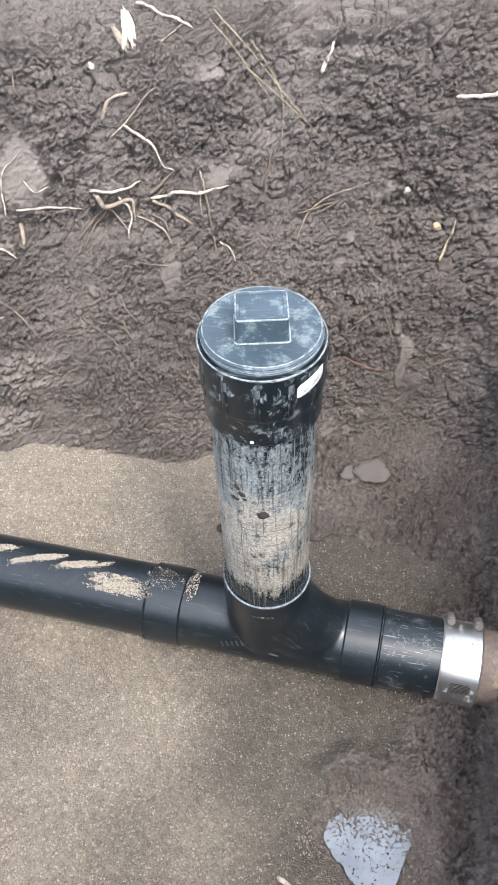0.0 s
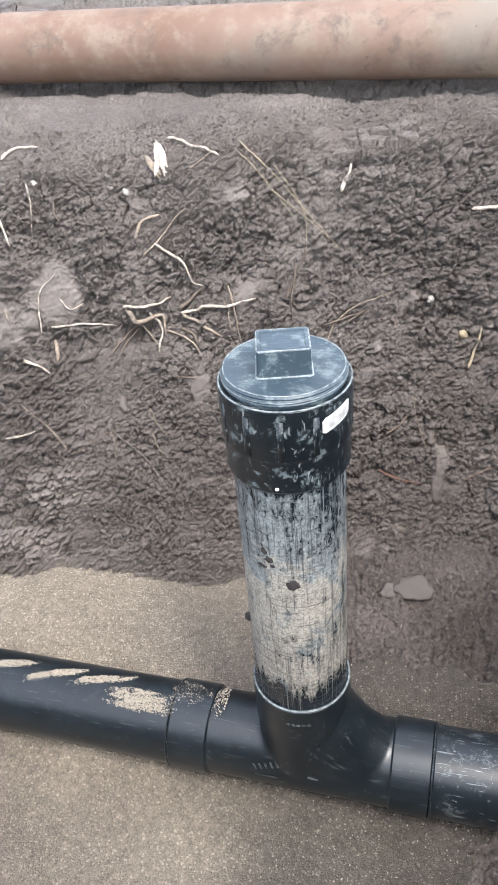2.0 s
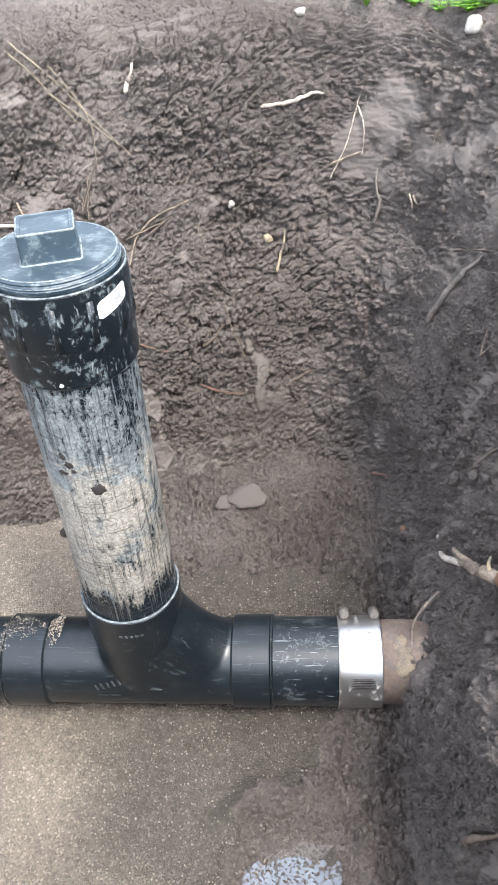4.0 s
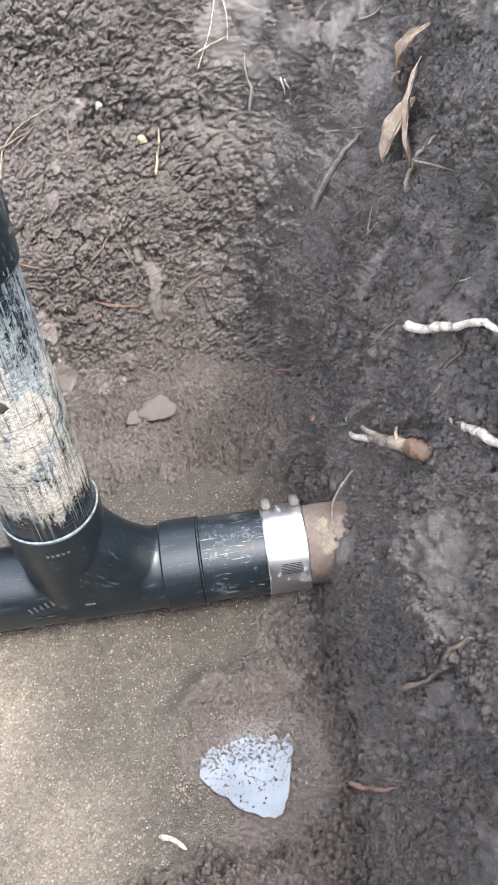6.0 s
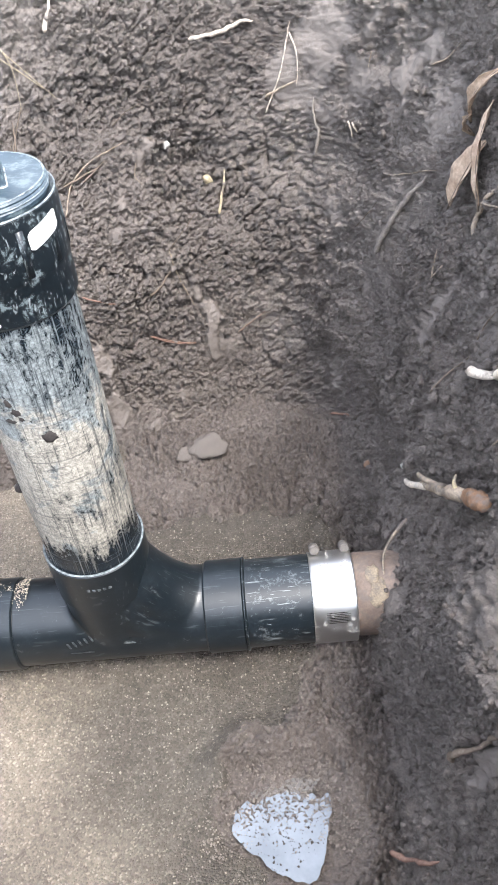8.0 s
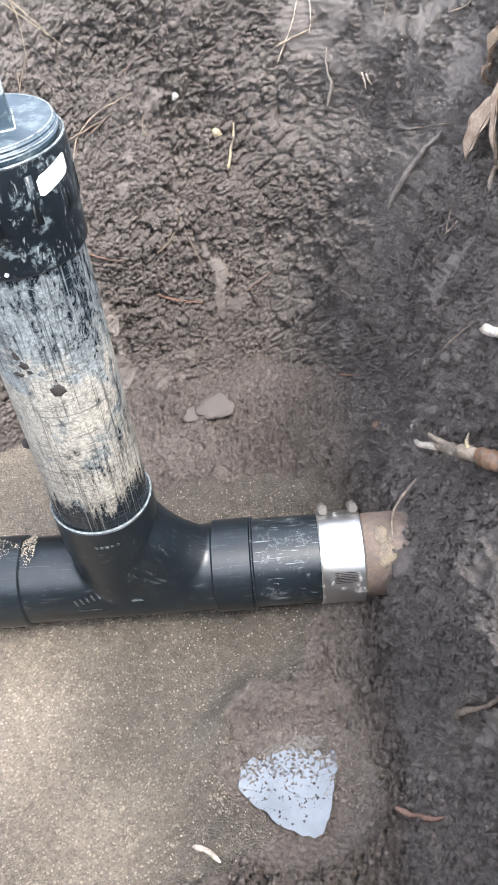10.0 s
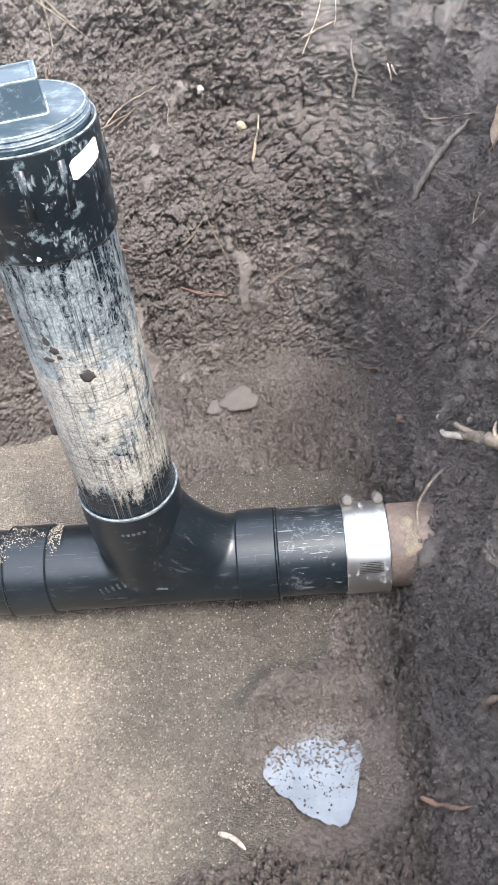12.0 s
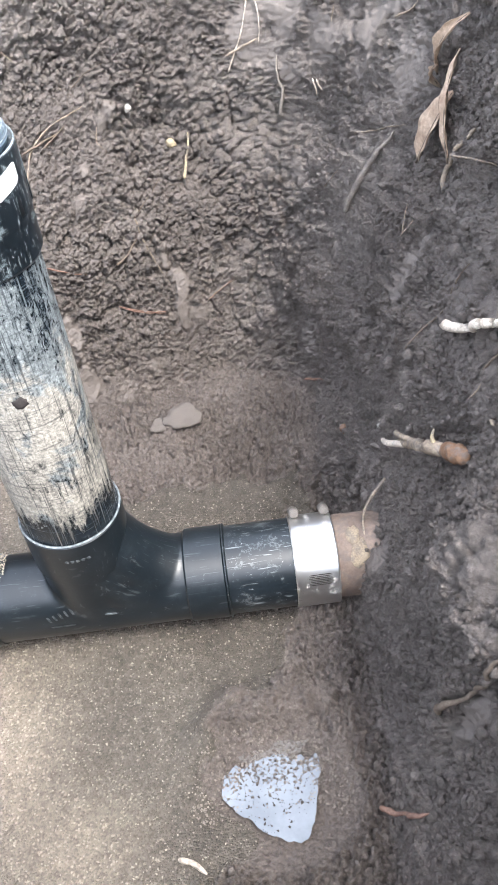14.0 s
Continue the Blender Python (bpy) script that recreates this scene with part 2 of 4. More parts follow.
GREY = make_plain("grey_root", (0.13, 0.11, 0.095), (0.26, 0.225, 0.19), 60.0, 0.8, 0.6)
YEL = make_plain("yellow_splinter", (0.36, 0.28, 0.16), (0.56, 0.46, 0.30), 50.0, 0.7, 0.4, soil=0.8)
WOOD = make_plain("split_wood", (0.50, 0.40, 0.33), (0.74, 0.66, 0.58), 40.0, 0.75, 0.6, 0.001, (1, 1, 0.2), soil=0.6)
LEAF = make_plain("dead_leaf", (0.26, 0.17, 0.115), (0.52, 0.40, 0.30), 35.0, 0.6, 0.5, 0.0008)
GREEN = make_plain("weed_leaf", (0.10, 0.24, 0.025), (0.22, 0.42, 0.06), 40.0, 0.5, 0.2)
STONE = make_plain("pale_stone", (0.36, 0.33, 0.29), (0.56, 0.53, 0.48), 40.0, 0.8, 0.4, soil=0.7)
GRIT = make_plain("sand_grains", (0.26, 0.22, 0.17), (0.46, 0.41, 0.33), 300.0, 0.8, 0.2)
PALE_GRAIN = make_plain("bedding_grains", (0.19, 0.162, 0.127), (0.36, 0.318, 0.258), 300.0, 0.8, 0.2)
WHITE = make_plain("white_label", (0.72, 0.71, 0.68), (0.84, 0.83, 0.80), 30.0, 0.5, 0.1)
DARK = make_plain("dark_mud_spot", (0.025, 0.020, 0.018), (0.06, 0.05, 0.045), 60.0, 0.8, 0.4)
RUST = make_plain("rusty_steel", (0.14, 0.075, 0.045), (0.30, 0.18, 0.11), 40.0, 0.8, 0.5, soil=0.6)
DULL = make_plain("muddy_metal", (0.09, 0.08, 0.07), (0.20, 0.18, 0.16), 90.0, 0.6, 0.4, soil=0.7)
WEAR = make_plain("pale_worn_edge", (0.03, 0.04, 0.045), (0.34, 0.38, 0.39), 130.0, 0.5, 0.3)
CLOD = make_plain("smooth_mud", (0.10, 0.086, 0.076), (0.165, 0.143, 0.127), 30.0, 0.9, 0.9)
CHIP = make_plain("chipped_clay", (0.20, 0.155, 0.115), (0.40, 0.32, 0.22), 60.0, 0.8, 0.5, soil=0.6)
MARK = make_plain("worn_raised_mark", (0.03, 0.04, 0.045), (0.20, 0.22, 0.225), 150.0, 0.6, 0.2)


# ---- shape tools ----
def part(name, bm, mat, parent=None, label="", smooth=True):
    me = bpy.data.meshes.new(name)
    bm.to_mesh(me)
    bm.free()
    me.materials.append(mat)
    if smooth:
        me.polygons.foreach_set("use_smooth", [True] * len(me.polygons))
    ob = new(name, me)
    ob.parent = parent
    if label:
        ob["label"] = label
    return ob


def sheet(name, verts, faces, mat, smooth=True):
    me = bpy.data.meshes.new(name)
    me.from_pydata(verts.tolist() if hasattr(verts, "tolist") else verts, [], faces.tolist() if hasattr(faces, "tolist") else faces)
    me.materials.append(mat)
    if smooth:
        me.polygons.foreach_set("use_smooth", [True] * len(me.polygons))
    me.update()
    return new(name, me)


def empty(name, at=(0, 0, 0), **tags):
    ob = new(name)
    ob.location = at
    ob.empty_display_size = 0.05
    return tagged(ob, **tags)


def lathe(profile, axis="z", seg=96, closed=False):
    """A turned shape: profile of (radius, height)."""
    bm = bmesh.new()
    rings = []
    for r, h in profile:
        ring = []
        for k in range(seg):
            a = 2 * math.pi * k / seg
            c, s = r * math.cos(a), r * math.sin(a)
            ring.append(bm.verts.new((c, s, h) if axis == "z" else (h, c, s)))
        rings.append(ring)
    pairs = list(zip(rings, rings[1:])) + ([(rings[-1], rings[0])] if closed else [])
    for a, b in pairs:
        for k in range(seg):
            bm.faces.new((a[k], a[(k + 1) % seg], b[(k + 1) % seg], b[k]))
    if not closed:
        bm.faces.new(rings[0][::-1])
        bm.faces.new(rings[-1])
    bmesh.ops.recalc_face_normals(bm, faces=bm.faces)
    for e in bm.edges:
        e.smooth = len(e.link_faces) < 2 or e.calc_face_angle(0.0) < 0.5
    return bm


def tube_data(points, radii, seg=8, seed=0, rough=0.0):
    """Vertices and faces of a tapering tube along points."""
    p = np.array(points, float)
    rng = np.random.default_rng(seed)
    t = np.gradient(p, axis=0)
    t /= np.linalg.norm(t, axis=1)[:, None] + 1e-9
    up = np.array([0.3, -0.8, 0.52])
    verts, faces = [], []
    for i in range(len(p)):
        x = np.cross(t[i], up)
        x /= np.linalg.norm(x) + 1e-9
        y = np.cross(t[i], x)
        for k in range(seg):
            a = 2 * math.pi * k / seg
            r = radii[i] * (1 + rough * (rng.random() - 0.5))
            verts.append(p[i] + r * (math.cos(a) * x + math.sin(a) * y))
    for i in range(len(p) - 1):
        for k in range(seg):
            a, b = i * seg + k, i * seg + (k + 1) % seg
            faces.append((a, b, b + seg, a + seg))
    faces.append(tuple(range(seg))[::-1])
    faces.append(tuple((len(p) - 1) * seg + k for k in range(seg)))
    return np.array(verts), faces


def curve_points(points, count):
    """A smooth open curve through the points."""
    p = [np.array(q, float) for q in points]
    p = [2 * p[0] - p[1]] + p + [2 * p[-1] - p[-2]]
    out = []
    n = len(p) - 3
    for j in range(count):
        f = j / (count - 1) * n
        i = min(int(f), n - 1)
        k = f - i
        a, b, c, d = p[i:i + 4]
        out.append(0.5 * (2 * b + (c - a) * k + (2 * a - 5 * b + 4 * c - d) * k * k + (3 * b - a - 3 * c + d) * k ** 3))
    return np.array(out)


# ---- noise on arrays ----
def hashed(ix, iy, iz, seed):
    h = (ix * 374761393 + iy * 668265263 + iz * 2147483647 + seed * 144269504) & 0xFFFFFFFF
    h = ((h ^ (h >> 13)) * 1274126177) & 0xFFFFFFFF
    h = ((h ^ (h >> 16)) * 2246822519) & 0xFFFFFFFF
    return ((h ^ (h >> 15)) & 0xFFFFFF) / 0xFFFFFF


def value_noise(p, freq, seed=0):
    """Smooth noise from -1 to 1."""
    q = p * freq
    i = np.floor(q).astype(np.int64)
    f = q - i
    f = f * f * f * (f * (f * 6 - 15) + 10)
    total = 0.0
    for dx in (0, 1):
        for dy in (0, 1):
            for dz in (0, 1):
                w = np.where(dx, f[:, 0], 1 - f[:, 0]) * np.where(dy, f[:, 1], 1 - f[:, 1]) * np.where(dz, f[:, 2], 1 - f[:, 2])
                total = total + w * hashed(i[:, 0] + dx, i[:, 1] + dy, i[:, 2] + dz, seed)
    return total * 2 - 1


def layered(p, freq, octaves, seed=0, gain=0.5):
    total, amp = 0.0, 1.0
    for k in range(octaves):
        total = total + amp * value_noise(p + 7.3 * k, freq * 2.03 ** k, seed + k)
        amp *= gain
    return total


def facets(q, freq, seed):
    """Flat-broken pieces on a surface: gap to the next piece, and each piece's own height and tilt."""
    u = q * freq
    i = np.floor(u).astype(np.int64)
    zero = i[:, 0] * 0
    one, two = np.full(len(q), 9.0), np.full(len(q), 9.0)
    cx, cy, ix, iy = (np.zeros(len(q)) for _ in range(4))
    for dx in (-1, 0, 1):
        for dy in (-1, 0, 1):
            c0, c1 = i[:, 0] + dx, i[:, 1] + dy
            ox = c0 + hashed(c0, c1, zero, seed) - u[:, 0]
            oy = c1 + hashed(c0, c1, zero + 1, seed) - u[:, 1]
            d = ox * ox + oy * oy
            near = d < one
            two = np.where(near, one, np.minimum(two, d))
            one = np.where(near, d, one)
            cx, cy, ix, iy = np.where(near, ox, cx), np.where(near, oy, cy), np.where(near, c0, ix), np.where(near, c1, iy)
    ix, iy = ix.astype(np.int64), iy.astype(np.int64)
    high, tx, ty = (2 * hashed(ix, iy, zero + k, seed) - 1 for k in (2, 3, 4))
    return np.sqrt(two) - np.sqrt(one), high, tx * cx + ty * cy


def step(x, a, b):
    f = np.clip((x - a) / (b - a), 0, 1)
    return f * f * (3 - 2 * f)



# ---- plan of the trench ----
TOE = [(-1.30, -0.15), (-1.25, 0.10), (-0.95, 0.17), (-0.70, 0.21), (-0.45, 0.285), (-0.10, 0.405), (0.12, 0.475), (0.25, 0.500), (0.318, 0.43),
       (0.335, 0.30), (0.336, 0.10), (0.332, -0.10), (0.335, -0.35), (0.33, -0.58), (0.20, -0.80), (-0.30, -0.85), (-0.90, -0.80), (-1.25, -0.50)]
PROFILE = [(-0.10, -0.10), (-0.03, -0.055), (0.0, -0.02), (0.035, 0.04), (0.06, 0.15), (0.09, 0.28), (0.14, 0.40), (0.178, 0.55), (0.218, 0.675), (0.262, 0.712),
           (0.36, 0.728), (0.8, 0.745), (2.0, 0.76), (8.0, 0.76), (60.0, 0.7), (3000.0, 0.0)]


def spline_loop(points, count):
    """A closed smooth curve through the points, sampled evenly."""
    p = np.array(points, float)
    n, out = len(p), []
    for i in range(n):
        a, b, c, d = p[i - 1], p[i], p[(i + 1) % n], p[(i + 2) % n]
        for k in np.linspace(0, 1, 40, endpoint=False):
            out.append(0.5 * (2 * b + (c - a) * k + (2 * a - 5 * b + 4 * c - d) * k * k + (3 * b - a - 3 * c + d) * k ** 3))
    out = np.array(out + out[:1])
    run = np.concatenate([[0], np.cumsum(np.linalg.norm(np.diff(out, axis=0), axis=1))])
    at = np.linspace(0, run[-1], count)
    return np.stack([np.interp(at, run, out[:, 0]), np.interp(at, run, out[:, 1])], 1), run[-1]


LOOP, LOOP_LENGTH = spline_loop(TOE, 2000)
tangent = np.gradient(LOOP, axis=0)
tangent[0] = tangent[-1] = (LOOP[1] - LOOP[-2])
for _ in range(60):
    tangent[1:-1] = (tangent[:-2] + tangent[1:-1] * 2 + tangent[2:]) / 4
tangent /= np.linalg.norm(tangent, axis=1)[:, None]
LOOP_NORMAL = np.stack([-tangent[:, 1], tangent[:, 0]], 1)
PRO = np.array(PROFILE)
PRO_RUN = np.concatenate([[0], np.cumsum(np.linalg.norm(np.diff(PRO, axis=0), axis=1))])


# outward normals fan out where the foot bends away
BEARING = np.unwrap(np.arctan2(LOOP_NORMAL[:, 1], LOOP_NORMAL[:, 0]))


def surface_uv(s, v):
    """Metres along and up the wall, widened round the corners as the wall leans out."""
    at = np.linspace(0, LOOP_LENGTH, len(LOOP))
    turn = np.interp(s, at, BEARING) - np.interp(1.95, at, BEARING)
    around = float(np.sum(LOOP[:-1, 0] * np.diff(LOOP[:, 1]) - LOOP[:-1, 1] * np.diff(LOOP[:, 0])))
    outside = float(np.sum(LOOP_NORMAL * (LOOP - LOOP.mean(0))))
    widen = 1.0 if around * outside > 0 else -1.0
    wide = np.interp(v, PRO_RUN, PRO[:, 0])
    return np.stack([s + np.minimum(wide, 0.5) * turn * widen, v], 1)


def wall_base(s, v):
    """The smooth trench wall: s metres along the foot, v metres up the profile."""
    s = np.mod(s, LOOP_LENGTH)
    at = np.linspace(0, LOOP_LENGTH, len(LOOP))
    c = [np.interp(s, at, LOOP[:, i]) for i in (0, 1)]
    n = [np.interp(s, at, LOOP_NORMAL[:, i]) for i in (0, 1)]
    o, z = np.interp(v, PRO_RUN, PRO[:, 0]), np.interp(v, PRO_RUN, PRO[:, 1])
    return np.stack([c[0] + n[0] * o, c[1] + n[1] * o, z], -1)


def mud_height(p, uv):
    """How far the mud stands out of its smooth form, and how smeared it is. uv: metres along the surface."""
    drift = np.stack([value_noise(p, 55.0, 90 + k) for k in (0, 1)], 1)
    shake = np.stack([value_noise(p, 170.0, 93 + k) for k in (0, 1)], 1)
    q = uv + 0.0055 * drift + 0.0022 * shake
    lump, mid = layered(p, 4.5, 3, 5), layered(p, 14.0, 3, 15)
    smear = step(layered(p, 6.0, 3, 40), 0.52, 0.80)
    smear = np.maximum(smear, step(layered(p * np.array([1.0, 1.0, 0.6]), 15.0, 3, 140), 0.72, 1.05))
    side = step(p[:, 0], 0.36, 0.41) * step(0.45 - p[:, 1], 0, 0.1)
    smear = smear * (1 - 0.65 * side) * (1 - 0.8 * step(p[:, 2], 0.60, 0.68))
    rough = 1 - 0.80 * smear
    coarse = np.maximum(step(layered(p, 7.0, 2, 60), -0.35, 0.45), 0.8 * side)
    fine = step(layered(p, 11.0, 2, 64), -0.7, 0.3)
    flat = np.maximum(step(p[:, 2], 0.69, 0.715), 0.35 * step(0.02 - p[:, 2], 0, 0.03))
    gap, high, tilt = facets(uv * np.array([1.0, 0.7]) + 0.010 * drift, 19.0, 13)
    block = side * (0.007 * high + 0.010 * tilt - 0.008 * np.exp(-(gap / 0.12) ** 2))
    gap, high, tilt = facets(q, 36.0, 3)
    crumb = coarse * (0.0042 * high + 0.0080 * tilt - 0.0075 * np.exp(-(gap / 0.13) ** 2))
    gap, high, tilt = facets(q + 0.0012 * shake, 84.0, 8)
    crumb = crumb + (0.45 + 0.55 * fine) * (0.0026 * high + 0.0058 * tilt - 0.0060 * np.exp(-(gap / 0.17) ** 2))
    gap, high, tilt = facets(q[:, ::-1] + 0.0010 * shake, 172.0, 18)
    crumb = crumb + (0.35 + 0.65 * fine) * (0.0019 * high + 0.0034 * tilt - 0.0036 * np.exp(-(gap / 0.24) ** 2))
    crumb = crumb + 0.0035 * value_noise(p, 38.0, 101) * coarse + 0.0024 * value_noise(p, 260.0, 104) * (0.4 + 0.6 * fine)
    level = (p[:, 2] + 0.022 * value_noise(p, 9.0, 105) + 0.012 * value_noise(p, 30.0, 106)) * 19.0
    ledge = 0.0085 * (level - np.floor(level)) ** 1.5 * step(layered(p, 8.0, 2, 107), 0.0, 0.5)
    crumb = crumb * (1 - 0.35 * flat) + ledge * (1 - flat)
    seam = value_noise(p, 17.0, 51) + 0.5 * value_noise(p, 48.0, 52)
    crack = -0.011 * np.exp(-(seam / 0.07) ** 2) * step(value_noise(p, 9.0, 33), 0.0, 0.4)
    w = p * np.array([1.0, 1.0, 0.38])
    furrow = value_noise(w, 30.0, 57) + 0.5 * value_noise(w, 75.0, 58)
    crack = crack - 0.012 * np.exp(-(furrow / 0.09) ** 2) * side * step(value_noise(p, 7.0, 34), -0.2, 0.3)
    gap, high, _ = facets(uv + 0.012 * drift, 13.0, 28)
    crack = crack + flat * step(p[:, 1], 0.80, 1.05) * (0.030 * (1 - np.exp(-(gap / 0.12) ** 2)) - 0.02 + 0.012 * high)
    return 0.013 * lump + 0.0065 * mid + rough * (crumb * (1 - 0.45 * side) + block) + (0.35 + 0.65 * rough) * crack, smear


# hollows and lumps: along, up, half widths, height, smeared
DENTS = [(1.228, 0.60, 0.060, 0.030, -0.030, 0), (1.752, 0.585, 0.028, 0.020, -0.020, 0), (2.20, 0.665, 0.030, 0.035, -0.030, 0), (1.608, 0.838, 0.060, 0.009, -0.014, 0), (1.645, 0.888, 0.062, 0.028, 0.010, 0),
         (2.548, 0.43, 0.085, 0.090, 0.026, 0), (2.416, 0.42, 0.016, 0.070, -0.022, 0), (2.50, 0.36, 0.014, 0.060, -0.022, 0), (2.46, 0.300, 0.050, 0.050, 0.020, 0), (1.044, 0.335, 0.070, 0.060, 0.022, 1),
         (0.968, 0.235, 0.080, 0.040, 0.014, 1), (2.124, 0.51, 0.018, 0.060, -0.008, 1), (1.912, 0.23, 0.022, 0.045, 0.0, 1), (1.952, 0.70, 0.020, 0.060, -0.008, 1), (2.648, 0.32, 0.016, 0.060, -0.020, 1),
         (2.12, 0.26, 0.020, 0.060, -0.018, 0), (2.36, 0.60, 0.050, 0.020, 0.016, 0), (1.412, 0.81, 0.026, 0.016, 0.012, 1), (2.352, 0.255, 0.10, 0.09, 0.024, 0), (2.43, 0.23, 0.05, 0.06, 0.012, 0)]


def wall_points(s, v):
    """Points of the muddy wall with their outward normals."""
    s, v = np.asarray(s, float).ravel(), np.asarray(v, float).ravel()
    p = wall_base(s, v)
    e = 0.03
    a = wall_base(s + e, v) - wall_base(s - e, v)
    b = wall_base(s, v + e) - wall_base(s, v - e)
    n = np.cross(a, b)
    n /= np.linalg.norm(n, axis=1)[:, None] + 1e-12
    h, smear = mud_height(p, surface_uv(s, v))
    h = h * (1 - 0.9 * step(v, 3.0, 3.4)) - 0.003
    h = h - 0.035 * np.exp(-((p[:, 1] - 0.875) / 0.045) ** 2) * step(p[:, 2], 0.70, 0.72) * np.exp(-((p[:, 0] + 0.32) / 0.40) ** 4)
    for fs, fv, ws, wv, height, slick in DENTS:
        d = np.exp(-((s - fs) / ws) ** 2 - ((v - fv) / wv) ** 2)
        h = h + height * d * (0.85 + 0.3 * value_noise(p, 22.0, 81))
        smear = np.maximum(smear, slick * step(d, 0.25, 0.7))
    return p + n * h[:, None], n, smear


def spaced(*runs):
    out = []
    for a, b, step_size in runs:
        out.append(np.arange(a, b, step_size))
    return np.concatenate(out)


def add_value(ob, name, values):
    ob.data.attributes.new(name, "FLOAT", "POINT").data.foreach_set("value", np.asarray(values, np.float32))


def grid_faces(n, m, wrap=False):
    i, j = np.meshgrid(np.arange(n - (0 if wrap else 1)), np.arange(m - 1), indexing="ij")
    k = (i + 1) % n
    return np.stack([i * m + j, i * m + j + 1, k * m + j + 1, k * m + j], -1).reshape(-1, 4)


# ---- the ground with the trench cut into it ----
S = spaced((0, 0.90, 0.03), (0.90, 1.76, 0.0020), (1.76, 2.06, 0.0012), (2.06, 2.80, 0.0030), (2.80, LOOP_LENGTH - 0.02, 0.03))
V = np.concatenate([spaced((0.04, 0.98, 0.0019), (0.98, 1.25, 0.004), (1.25, 1.8, 0.008), (1.8, 3.4, 0.016)), np.interp(np.linspace(0, 1, 24), [0, 0.5, 1], [3.42, 14.0, 3060.0])])
V = np.sort(V)
gs, gv = np.meshgrid(S, V, indexing="ij")
points, _, smear = wall_points(gs, gv)
ground = sheet("ground", points, grid_faces(len(S), len(V), True), MUD)
add_value(ground, "smear", smear)
tagged(ground, "wet brown mud ground with a dug trench, crumbly walls", "ground", kind="structure")


# ---- the sand bed of the trench ----
def floor_height(x, y):
    p = np.stack([x, y, x * 0], 1)
    edge = 0.045 * value_noise(p, 9.0, 21) + 0.02 * value_noise(p, 30.0, 22)
    mud = np.maximum(step(x + edge - 0.10 - 0.10 * step(y, -0.2, 0.0) + 0.12 * step(-y, 0.30, 0.42), 0.0, 0.07) * step(0.03 - y, -0.04, 0.04),
                     np.maximum(step(y + edge - 0.235 + 0.2 * (x < -9), 0, 0.03) * step(x, -0.10, 0.02), step(x + edge, 0.27, 0.31)))
    z = -0.030 + 0.045 * step(-x, 0.2, 0.55) * step(y, 0.02, 0.25)
    z = z + 0.030 * np.exp(-(y / 0.055) ** 2)
    z = z + 0.006 * layered(p, 7.0, 3, 25) + 0.0012 * layered(p, 60.0, 3, 26)
    clod, _ = mud_height(p + np.array([-3.1, -3.1, 0.3]), p[:, :2] + 5.0)
    pool = np.hypot((x - 0.205) / 0.090, (y + 0.266) / 0.078)
    z = z + mud * (1.7 * clod + 0.006) * (1 - 0.8 * step(1.25 - pool, 0, 0.3))
    z = z - 0.016 * np.exp(-pool ** 4)
    z = z + 0.012 * np.exp(-((pool - 1.35) / 0.25) ** 2) * step(y, -0.27, -0.18) * step(0.3 + value_noise(p, 25.0, 28), 0, 0.5)
    rho = np.hypot((x - 0.2) / 0.078, (y + 0.218) / 0.070) + 0.10 * value_noise(p, 40.0, 29)
    z = z + 0.012 * step(rho, 0.95, 1.04) * step(1.6 - rho, 0, 0.5) * step(y, -0.23, -0.20)
    return z, mud


X = spaced((-1.42, -0.7, 0.02), (-0.7, 0.43, 0.0022))
Y = spaced((-0.95, -0.46, 0.02), (-0.46, 0.62, 0.0022))
gx, gy = np.meshgrid(X, Y, indexing="ij")
gz, mud_mask = floor_height(gx.ravel(), gy.ravel())
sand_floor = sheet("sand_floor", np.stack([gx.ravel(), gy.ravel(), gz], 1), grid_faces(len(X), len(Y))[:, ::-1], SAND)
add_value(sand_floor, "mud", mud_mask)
# mask of the painted sun patch and drier sand, fading out to the right
add_value(sand_floor, "sunlit_dry", step(0.06 - gx.ravel() + 0.10 * value_noise(np.stack([gx.ravel(), gy.ravel(), gz * 0], 1), 6.0, 71), 0.0, 0.26))
tagged(sand_floor, "damp tan sand bedding on the trench floor, muddy at one end", "sand", kind="structure")


# ---- the drain fitting with its standpipe ----
AXIS = 0.06
cleanout = empty("drain_cleanout", (0, 0, 0), label="black plastic drain cleanout standpipe on a tee, smeared with mud", category="drain pipe")


